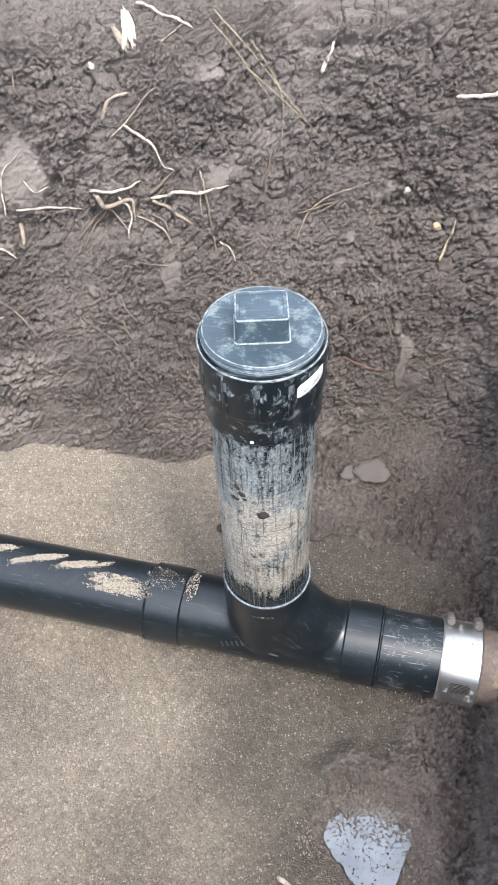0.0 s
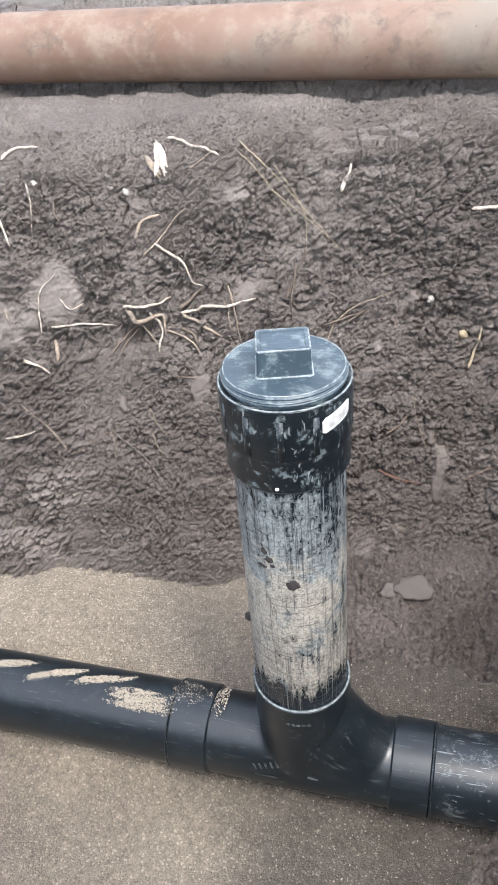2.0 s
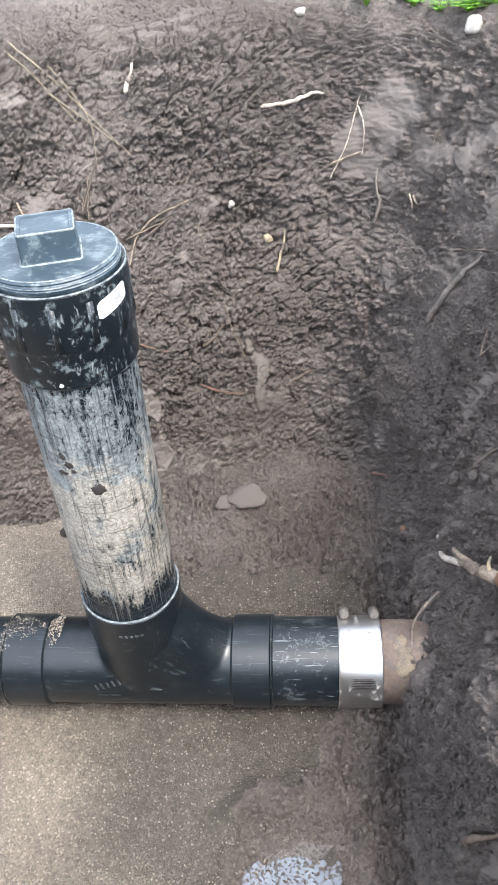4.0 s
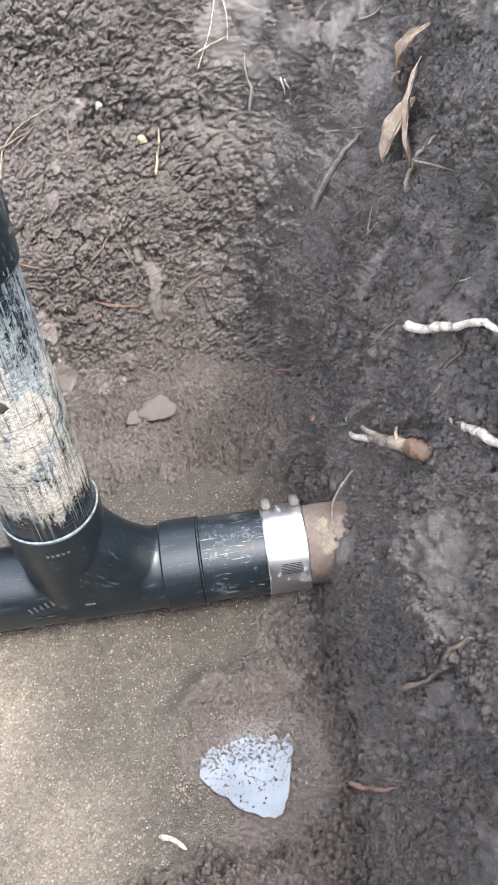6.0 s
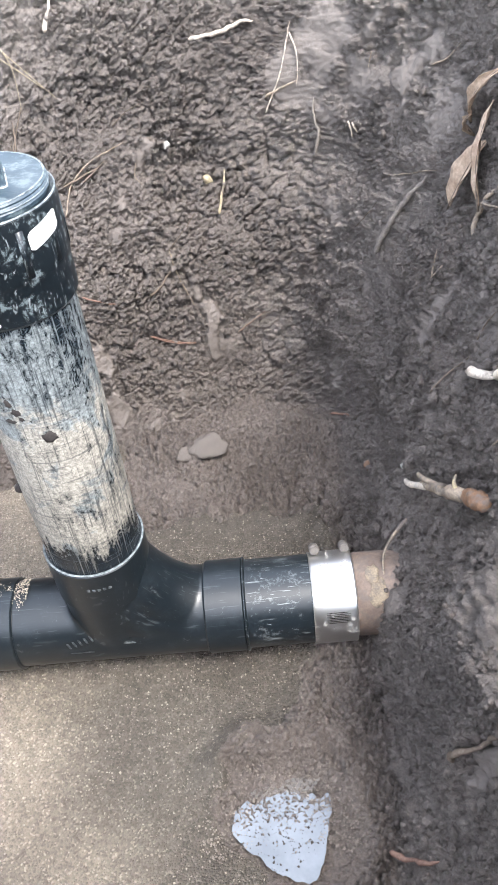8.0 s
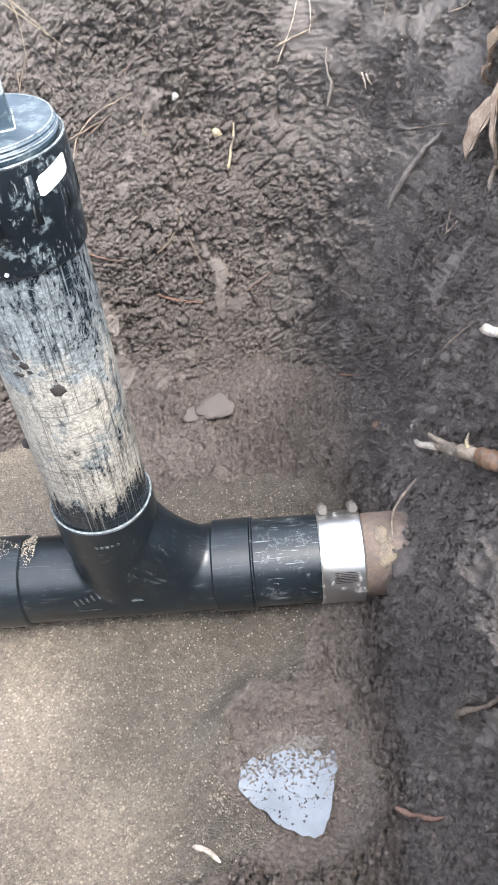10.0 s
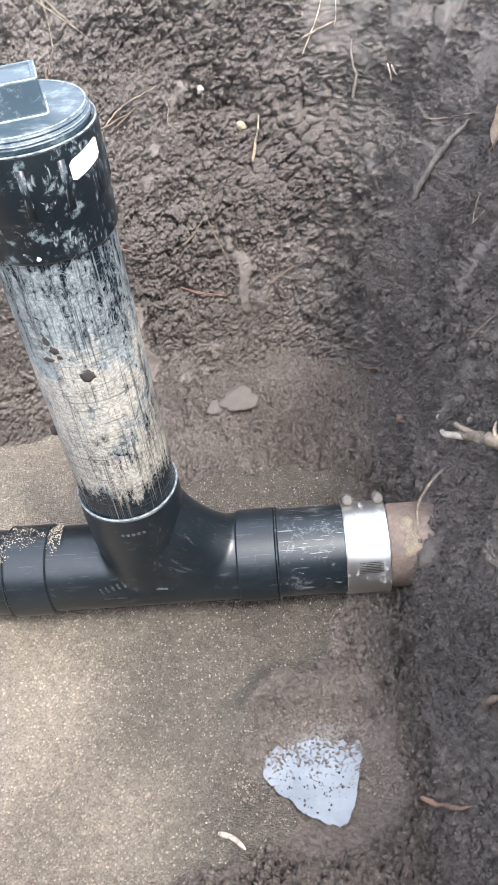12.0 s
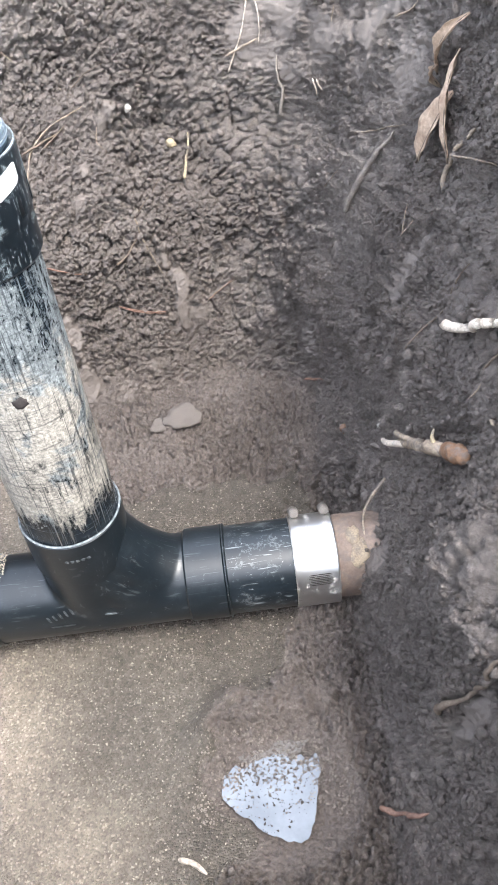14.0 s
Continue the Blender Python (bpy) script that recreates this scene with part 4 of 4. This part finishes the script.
root("root", TAN, 0.0015, (2.332, 0.248), (2.324, 0.204), (2.340, 0.168))
root("root", BARE, 0.0070, (2.284, 0.536), (2.34, 0.58), (2.408, 0.636), (2.45, 0.66), label="thick pale broken root sticking out of mud", out=1.2)
root("root", BARE, 0.0066, (2.460, 0.548), (2.51, 0.575), (2.57, 0.60), label="thick pale root end sticking out of mud", out=1.2)


def torn_stub():
    """A broken root: a bark knob in the wall, a twisted body and a fork of pale ends."""
    def place(s, v, off):
        q, n, _ = wall_points([s], [v])
        b = wall_base(np.array([s]), np.array([v]))
        return 0.5 * (q[0] + b[0]) + n[0] * off
    top = empty("root", place(2.420, 0.470, 0.006), label="thick torn orange-brown root stub sticking out of mud", category="root", group="roots in the trench wall")
    rows = (("knob", ORANGE, [(2.446, 0.486, 0.000), (2.430, 0.478, 0.010), (2.408, 0.462, 0.014)], (0.008, 0.0108, 0.0088), "orange bark knob"),
            ("stem", TAN, [(2.414, 0.466, 0.013), (2.380, 0.440, 0.017), (2.345, 0.408, 0.016), (2.308, 0.376, 0.014)], (0.0086, 0.0074, 0.0062, 0.0048), "twisted tan root wood"),
            ("fork", BARE, [(2.330, 0.394, 0.015), (2.295, 0.360, 0.016), (2.266, 0.338, 0.012)], (0.0048, 0.0040, 0.0030), "pale torn end"),
            ("fork", TAN, [(2.345, 0.410, 0.017), (2.315, 0.394, 0.019), (2.292, 0.378, 0.016)], (0.0042, 0.0034, 0.0024), ""),
            ("splinter", YEL, [(2.404, 0.458, 0.018), (2.394, 0.464, 0.022), (2.386, 0.470, 0.025)], (0.0030, 0.0022, 0.0012), "pale splinter"))
    for k, (name, mat, path, radii, text) in enumerate(rows):
        c = curve_points([place(*a) for a in path], 14) - np.array(top.location)
        r = np.interp(np.linspace(0, 1, 14), np.linspace(0, 1, len(radii)), radii)
        r[0] *= 0.55
        r[-1] *= 0.55
        verts, faces = tube_data(c, r, 12, 40 + k, 0.28)
        ob = sheet(name, verts, faces, mat)
        ob.parent = top
        if text:
            ob["label"] = text


torn_stub()


# ---- leaves, stones, weeds and crumbs ----
def dead_leaf(a, b, width, lift, twist, seed):
    """A curled dry leaf between two wall places."""
    q, n, _ = wall_points([a[0], b[0]], [a[1], b[1]])
    along = q[1] - q[0]
    side = np.cross(along, n[0])
    side /= np.linalg.norm(side)
    verts, faces, rows = [], [], 15
    for i in range(rows):
        f = i / (rows - 1)
        w = width * (math.sin(math.pi * min(1, f * 0.93 + 0.05)) ** 0.75) * 0.5
        mid = q[0] + along * f + n[0] * (lift * (0.35 + math.sin(3.1 * f)) + 0.013)
        for j in range(7):
            u = j / 6 * 2 - 1
            a2 = twist * u * (0.5 + f)
            verts.append(mid + side * (w * u * math.cos(a2)) + n[0] * (w * abs(u) * 0.5 + 0.0015 * math.sin(19 * f + seed + 3 * u)))
    for i in range(rows - 1):
        for j in range(6):
            faces.append((i * 7 + j, i * 7 + j + 1, i * 7 + j + 8, i * 7 + j + 7))
    leaf = sheet("dead_leaf", np.array(verts), faces, LEAF)
    s = leaf.modifiers.new("thickness", "SOLIDIFY")
    s.thickness = 0.0006
    rib_v, rib_f = tube_data([q[0] + along * f + n[0] * (lift * (0.35 + math.sin(3.1 * f)) + 0.0142) for f in np.linspace(-0.06, 0.97, 12)], np.linspace(0.0014, 0.0005, 12), 6)
    sheet("midrib", rib_v, rib_f, BROWN).parent = leaf
    return tagged(leaf, "curled brown dead leaf hanging on the mud", "leaf", "dead leaves")


dead_leaf((2.100, 0.650), (2.058, 0.760), 0.020, 0.010, 0.5, 1)
dead_leaf((2.048, 0.622), (2.068, 0.716), 0.042, 0.003, 0.3, 2)
dead_leaf((2.024, 0.722), (2.072, 0.800), 0.030, 0.014, 0.9, 3)
dead_leaf((2.010, 0.700), (2.045, 0.735), 0.016, 0.010, 0.9, 4)


def pebble(name, mat, s, v, size, label, category, flat=0.6, seed=1, lift=0.3):
    q, n, _ = wall_points([s], [v])
    bm = bmesh.new()
    bmesh.ops.create_icosphere(bm, subdivisions=3, radius=1)
    for w in bm.verts:
        c = np.array([list(w.co)])
        w.co *= 1 + 0.30 * float(value_noise(c + seed * 3.7, 1.3, seed)[0]) + 0.08 * float(value_noise(c + seed, 4.0, seed)[0])
    ob = part(name, bm, mat)
    turn = Vector(n[0]).to_track_quat("Z", "Y").to_matrix().to_4x4()
    ob.matrix_basis = Matrix.Translation(Vector(q[0] + n[0] * size * lift * flat)) @ turn @ Matrix.Rotation(seed * 1.3, 4, "Z") @ Matrix.Diagonal((size, size * 0.78, size * flat, 1))
    return tagged(ob, label, category)


for k, (x, y, size) in enumerate(((0.116, 0.372, 0.030), (0.080, 0.366, 0.019))):
    clod = pebble("mud_clod", CLOD, 1.64, 0.11, size, "flat smooth clod of mud at the wall foot", "clod", 0.26, 3 + k)
    clod.location = (x, y, float(floor_height(np.array([x]), np.array([y]))[0][0]) + 0.003)
    clod.rotation_euler = Euler((radians(18), radians(6 * k), radians(25 * k)))
pebble("stone", YEL, 1.766, 0.548, 0.0085, "small yellowish stone lodged in mud", "stone", 0.8, 7)
pebble("stone", STONE, 1.716, 0.612, 0.0065, "small whitish stone lodged in mud", "stone", 0.8, 8)
pebble("stone", STONE, 1.236, 0.832, 0.0060, "small whitish stone lodged in mud", "stone", 0.8, 9)
pebble("stone", STONE, 1.088, 0.864, 0.0060, "small whitish stone lodged in mud", "stone", 0.7, 10)
pebble("stone", STONE, 1.872, 0.888, 0.0150, "pale rounded stone near the bank's lip", "stone", 0.8, 11)
pebble("stone", STONE, 1.800, 0.900, 0.0085, "small whitish stone lodged in mud", "stone", 0.8, 12)
pebble("stone", STONE, 2.228, 0.328, 0.0055, "small whitish stone lodged in mud", "stone", 0.8, 13)
pebble("stone", RUST, 2.104, 0.205, 0.0070, "small red brick fragment in the mud", "stone", 0.8, 14)
 

def wood_chip(mat, s, v, length, width, turn_by, seed, label):
    """A flat splinter with torn ends."""
    q, n, _ = wall_points([s], [v])
    g = np.random.default_rng(seed)
    rows, cols = 8, 7
    bm = bmesh.new()
    top, low = [], []
    for i in range(rows + 1):
        f = i / rows
        for j in range(cols + 1):
            u = j / cols * 2 - 1
            torn = (g.random() - 0.5) * 0.30 * length if i in (0, rows) else 0
            w = width * (0.35 + 0.65 * math.sin(math.pi * min(1, 0.15 + f * 0.8))) * (1 + 0.08 * g.random())
            z = 0.0030 * (1 - u * u) + 0.0016 * g.random() + 0.004 * math.sin(3 * f)
            top.append(bm.verts.new((u * w / 2, (f - 0.5) * length + torn, z)))
            low.append(bm.verts.new((u * w / 2, (f - 0.5) * length + torn, z - 0.004)))
    k = cols + 1
    for i in range(rows):
        for j in range(cols):
            a = i * k + j
            bm.faces.new((top[a], top[a + 1], top[a + k + 1], top[a + k]))
            bm.faces.new((low[a], low[a + k], low[a + k + 1], low[a + 1]))
    rim = [j for j in range(k)] + [i * k + cols for i in range(1, rows + 1)] + [rows * k + j for j in range(cols - 1, -1, -1)] + [i * k for i in range(rows - 1, 0, -1)]
    for a, b in zip(rim, rim[1:] + rim[:1]):
        bm.faces.new((top[a], low[a], low[b], top[b]))
    bmesh.ops.recalc_face_normals(bm, faces=bm.faces)
    ob = part("wood_chip", bm, mat, smooth=False)
    ob.matrix_basis = Matrix.Translation(Vector(q[0] + n[0] * 0.005)) @ Vector(n[0]).to_track_quat("Z", "Y").to_matrix().to_4x4() @ pose(0, 0, 0, 6, 0, turn_by)
    return tagged(ob, label, "wood chip")


wood_chip(WOOD, 1.298, 0.884, 0.050, 0.018, 8, 1, "whitish split wood chip lying on mud")
wood_chip(TAN, 1.284, 0.868, 0.036, 0.010, 30, 2, "tan bark chip lying on mud")
wood_chip(WOOD, 1.292, 0.868, 0.030, 0.008, -12, 3, "small pale wood splinter on mud")


def mud_slab():
    """A drying crust broken into plates on the bank's edge."""
    top = empty("mud_crust", (0, 0, 0), label="cracked grey plates of drying mud on the bank", category="mud")
    g = np.random.default_rng(77)
    cols, rows = 5, 2
    su = 1.590 + 0.100 * np.arange(cols + 1)[:, None] / cols + g.uniform(-0.007, 0.007, (cols + 1, rows + 1))
    vu = 0.866 + 0.044 * np.arange(rows + 1)[None, :] / rows + g.uniform(-0.006, 0.006, (cols + 1, rows + 1))
    for a in range(cols):
        for b in range(rows):
            corner = [(a, b), (a + 1, b), (a + 1, b + 1), (a, b + 1)]
            q = np.array([(su[c], vu[c]) for c in corner])
            q = q.mean(0) + (q - q.mean(0)) * 0.95
            ring = []
            for k in range(4):
                for f in (0.12, 0.38, 0.62, 0.88):
                    w = q[k] + (q[(k + 1) % 4] - q[k]) * f
                    ring.append(w + g.uniform(-0.0016, 0.0016, 2))
            ring = np.array(ring)
            base = wall_points(ring[:, 0], ring[:, 1])[0]
            base[:, 2] = 0.75 * base[:, 2].mean() + 0.25 * base[:, 2]
            lift = 0.0035 + 0.003 * g.random() + 0.0015 * g.standard_normal() * (ring[:, 0] - ring[:, 0].mean()) / 0.012
            bm = bmesh.new()
            lo = [bm.verts.new((x, y, z - 0.016)) for x, y, z in base]
            hi = [bm.verts.new((x, y, z + h)) for (x, y, z), h in zip(base, lift)]
            heart = base.mean(0)
            cap = [bm.verts.new((x + (heart[0] - x) * 0.16, y + (heart[1] - y) * 0.16, z + h + 0.0022)) for (x, y, z), h in zip(base, lift)]
            n = len(ring)
            for u, w in ((lo, hi), (hi, cap)):
                for k in range(n):
                    bm.faces.new((u[k], u[(k + 1) % n], w[(k + 1) % n], w[k]))
            bm.faces.new(cap)
            part("plate", bm, MUD, top, smooth=False)
    return top


mud_slab()


def weed(s, v, size, count, seed):
    """A low weed: stems with small round leaves."""
    q, _, _ = wall_points([s], [v])
    rng = np.random.default_rng(seed)
    plant = empty("weed", q[0], label="small bright green weed at the bank's lip", category="weed", group="weeds on the bank")
    sv, sf, lv, lf = [], [], [], []
    for k in range(count):
        a, reach, rise = rng.random() * 6.28, size * rng.random() ** 0.6, size * (0.25 + 0.6 * rng.random())
        tip = np.array([math.cos(a) * reach, math.sin(a) * reach, rise])
        v1, f1 = tube_data([np.array([0, 0, -0.005]), tip * (0.45, 0.45, 0.7), tip], [0.0007, 0.0006, 0.0004], 5)
        sf += [tuple(i + len(sv) for i in f) for f in f1]
        sv += list(v1)
        for j in range(3):
            b = a + (j - 1) * 1.5 + rng.random() * 0.5
            d = np.array([math.cos(b), math.sin(b), 0.25 * rng.random() - 0.1])
            e = np.array([-d[1], d[0], 0.1])
            w = size * (0.16 + 0.14 * rng.random())
            base = len(lv)
            lv += [tip, tip + d * w * 0.5 + e * w * 0.5, tip + d * w * 1.1 + e * w * 0.28, tip + d * w * 1.15 - e * w * 0.28, tip + d * w * 0.5 - e * w * 0.5, tip + d * w * 0.6 - np.array([0, 0, w * 0.12])]
            lf += [(base, base + 1, base + 5), (base + 1, base + 2, base + 5), (base + 2, base + 3, base + 5), (base + 3, base + 4, base + 5), (base + 4, base, base + 5)]
    sheet("stem", np.array(sv), sf, GREEN).parent = plant
    sheet("foliage", np.array(lv), lf, GREEN).parent = plant


for k, (s, v, size, count) in enumerate(((1.826, 0.914, 0.018, 26), (1.842, 0.918, 0.022, 34), (1.852, 0.912, 0.016, 22), (1.865, 0.914, 0.030, 50), (1.874, 0.935, 0.024, 30), (1.910, 0.932, 0.026, 36))):
    weed(s, v, size, count, 100 + k)


def puddle():
    bm = bmesh.new()
    shore = [(0.136, -0.253), (0.146, -0.228), (0.172, -0.224), (0.198, -0.216), (0.226, -0.222), (0.256, -0.226), (0.250, -0.262), (0.241, -0.296), (0.226, -0.316), (0.199, -0.314), (0.170, -0.292), (0.147, -0.272)]
    edge, _ = spline_loop(shore, 140)
    ragged = np.stack([edge[:-1, 0], edge[:-1, 1], edge[:-1, 0] * 0], 1)
    rim = []
    for i, (px, py) in enumerate(edge[:-1]):
        k = 0.0042 * float(layered(ragged[i:i + 1], 90.0, 3, 61)[0]) * (1.3 if py > -0.245 else 0.8)
        rim.append(bm.verts.new((px, py + k, -0.0345)))
    bm.faces.new(rim)
    return part("puddle", bm, WATER, smooth=False)


def shallow():
    """Brown shallow water beside the puddle."""
    bm = bmesh.new()
    rim = [bm.verts.new((0.198 + 0.058 * math.cos(a) * (1 + 0.12 * math.sin(3 * a)), -0.190 + 0.036 * math.sin(a), -0.0352)) for a in np.linspace(0, 2 * math.pi, 60, endpoint=False)]
    bm.faces.new(rim)
    return part("puddle", bm, BROWN_WATER, smooth=False)


tagged(shallow(), "shallow brown water on the muddy trench floor", "puddle", kind="structure")
tagged(puddle(), "puddle in the muddy trench floor, coloured grey-blue like the sky it reflects", "puddle", kind="structure")


def scattered(name, places, sizes, mat, seed, label, category, lumpy=False):
    """Many small grains, or rounder broken crumbs, in one mesh."""
    rng = np.random.default_rng(seed)
    if lumpy:
        g = (1 + 5 ** 0.5) / 2
        unit = np.array([(-1, g, 0), (1, g, 0), (-1, -g, 0), (1, -g, 0), (0, -1, g), (0, 1, g), (0, -1, -g), (0, 1, -g), (g, 0, -1), (g, 0, 1), (-g, 0, -1), (-g, 0, 1)]) / (1 + g * g) ** 0.5
        tri = np.array([(0, 11, 5), (0, 5, 1), (0, 1, 7), (0, 7, 10), (0, 10, 11), (1, 5, 9), (5, 11, 4), (11, 10, 2), (10, 7, 6), (7, 1, 8),
                        (3, 9, 4), (3, 4, 2), (3, 2, 6), (3, 6, 8), (3, 8, 9), (4, 9, 5), (2, 4, 11), (6, 2, 10), (8, 6, 7), (9, 8, 1)])
    else:
        unit = np.array([(1, 0, 0), (-1, 0, 0), (0, 1, 0), (0, -1, 0), (0, 0, 1), (0, 0, -1)], float)
        tri = np.array([(0, 2, 4), (2, 1, 4), (1, 3, 4), (3, 0, 4), (2, 0, 5), (1, 2, 5), (3, 1, 5), (0, 3, 5)])
    n, k = len(places), len(unit)
    turn = np.linalg.qr(rng.normal(size=(n, 3, 3)))[0]
    turn[np.linalg.det(turn) < 0] *= -1
    stretch = 0.6 + 0.8 * rng.random((n, k, 1))
    body = unit[None] * stretch * (0.65 + 0.6 * rng.random((n, 1, 3)))
    v = np.einsum("nij,nkj->nki", turn, body) * np.asarray(sizes)[:, None, None] + np.asarray(places)[:, None, :]
    f = tri[None] + k * np.arange(n)[:, None, None]
    ob = sheet(name, v.reshape(-1, 3), f.reshape(-1, 3), mat, mat is MUD)
    return tagged(ob, label, category, kind="stuff")


rng = np.random.default_rng(5)
# specks in the puddle
a, r = rng.random(170) * 6.28, np.sqrt(rng.random(170)) * 0.052
scattered("mud_specks", np.stack([0.200 + r * np.cos(a) * 0.9, -0.262 + r * np.sin(a) * 0.85, np.full(170, -0.0345)], 1), 0.0006 + 0.0016 * rng.random(170) ** 3, DARK, 1, "dark mud specks floating in the puddle", "mud")
# wet grit round the puddle
a, r = rng.uniform(-0.5, 3.6, 1500), rng.uniform(0.042, 0.10, 1500)
x, y = 0.2 + r * np.cos(a), -0.255 + r * np.sin(a) * 0.9
z, wet = floor_height(x, y)
scattered("wet_grit", np.stack([x, y, np.maximum(z, -0.0352)], 1), 0.0006 + 0.0016 * rng.random(1500) ** 2, GREY, 9, "wet grey grit along the puddle's edge", "grit")
x, y = rng.uniform(0.138, 0.262, 900), -0.226 + 0.018 * rng.normal(size=900)
scattered("mud_specks", np.stack([x, y, np.full(900, -0.0347)], 1), 0.0006 + 0.0020 * rng.random(900) ** 2, MUD, 12, "wet mud grains breaking the puddle's edge", "mud")
# coarse grains over the sand
x, y = rng.uniform(-0.66, 0.36, 17000), rng.uniform(-0.46, 0.40, 17000)
z, wet = floor_height(x, y)
keep = wet < 0.6
scattered("coarse_sand", np.stack([x, y, z], 1)[keep], (0.0005 + 0.0014 * rng.random(17000) ** 3)[keep], PALE_GRAIN, 2, "coarse pale sand grains on the bedding", "sand")
# crumbs at the foot of the wall and on the muddy floor
def wall_crumbs(count, s_range, v_range, small, spread, power, gate, seed, label, lumpy):
    s, v = rng.uniform(*s_range, count), rng.uniform(*v_range, count)
    q, n, slick = wall_points(s, v)
    keep = (slick < 0.35) & (layered(q, 10.0, 2, seed) > gate)
    size = small + spread * rng.random(count) ** power
    scattered("mud_crumbs", (q + n * (0.3 * size)[:, None])[keep], size[keep], MUD, seed, label, "mud", lumpy)


wall_crumbs(26000, (0.92, 2.08), (0.06, 1.00), 0.0011, 0.0030, 2.0, -0.5, 171, "loose crumbs of wet mud on the wall", False)
wall_crumbs(2600, (0.92, 2.08), (0.06, 0.85), 0.0024, 0.0048, 2.5, -0.2, 172, "larger clots of wet mud on the wall", True)
wall_crumbs(42000, (2.00, 2.80), (0.05, 0.84), 0.0013, 0.0030, 1.8, -0.55, 173, "clotted crumbs of wet mud on the side wall", False)
wall_crumbs(3200, (2.02, 2.80), (0.05, 0.80), 0.0026, 0.0055, 2.2, -0.1, 174, "larger clots of wet mud on the side wall", True)
x, y = rng.uniform(-0.05, 0.36, 16000), rng.uniform(-0.45, 0.48, 16000)
z, wet = floor_height(x, y)
keep = (wet > 0.5) & (np.hypot(x - 0.197, y + 0.264) > 0.07)
scattered("mud_crumbs", np.stack([x, y, z], 1)[keep], (0.0011 + 0.0045 * rng.random(16000) ** 4)[keep], MUD, 4, "loose crumbs of wet mud on the floor", "mud")


# ---- sand spilled on the drain pipe ----
def spilled(count, centre_x, centre_a, half_x, half_a, slant, seed):
    g = np.random.default_rng(seed)
    u, w = g.uniform(-1.15, 1.15, count), g.uniform(-1.15, 1.15, count)
    inside = u ** 2 + w ** 2 + 0.55 * layered(np.stack([u * 2, w * 2, u * 0], 1), 1.7, 3, seed) < 0.72 + 1.0 * g.random(count) ** 7
    u, w = u[inside], w[inside]
    a = radians(centre_a) + w * radians(half_a) + slant * u
    x = centre_x + u * half_x
    r = 0.0572 + 0.0006 * g.random(len(u))
    return np.stack([x, r * np.cos(a), AXIS + r * np.sin(a)], 1)


heaps = np.concatenate([spilled(5200, -0.232, 103, 0.050, 15, 0.0, 1), spilled(2600, -0.300, 82, 0.042, 7.5, -0.22, 2), spilled(2600, -0.372, 86, 0.040, 8, -0.26, 3),
                        spilled(1900, -0.445, 82, 0.038, 7.5, -0.15, 4), spilled(900, -0.165, 80, 0.030, 22, 0.0, 5)[::2], spilled(500, -0.118, 82, 0.009, 26, 0.0, 6)])
heaps[heaps[:, 0] > -0.186] += (heaps[heaps[:, 0] > -0.186] - np.array([0, 0, AXIS])) * np.array([0, 0.07, 0.07])
scattered("spilled_sand", heaps, 0.0005 + 0.0009 * rng.random(len(heaps)) ** 2, GRIT, 6, "pale sand spilled along the black drain pipe", "sand")

twig = root("stick", PALE, 0.0035, (2.0, 0.3), (2.0, 0.32), label="pale twig lying on the sand")
v, f = tube_data(curve_points([(0.084, -0.324, -0.022), (0.100, -0.331, -0.019), (0.115, -0.343, -0.021)], 8), [0.002, 0.0032, 0.0034, 0.003, 0.0034, 0.003, 0.0026, 0.0012], 8, 3, 0.3)
twig.data.clear_geometry()
twig.data.from_pydata(v.tolist(), [], f)
twig["group"] = "twigs"
v, f = tube_data(curve_points([(0.352, -0.030, 0.105), (0.356, 0.010, 0.122), (0.372, 0.030, 0.138), (0.392, 0.045, 0.150)], 12), np.linspace(0.0012, 0.0026, 12), 7, 4, 0.3)
tagged(sheet("root", v, f, TAN), "thin tan root hanging over the clay pipe", "root", "roots in the trench wall")
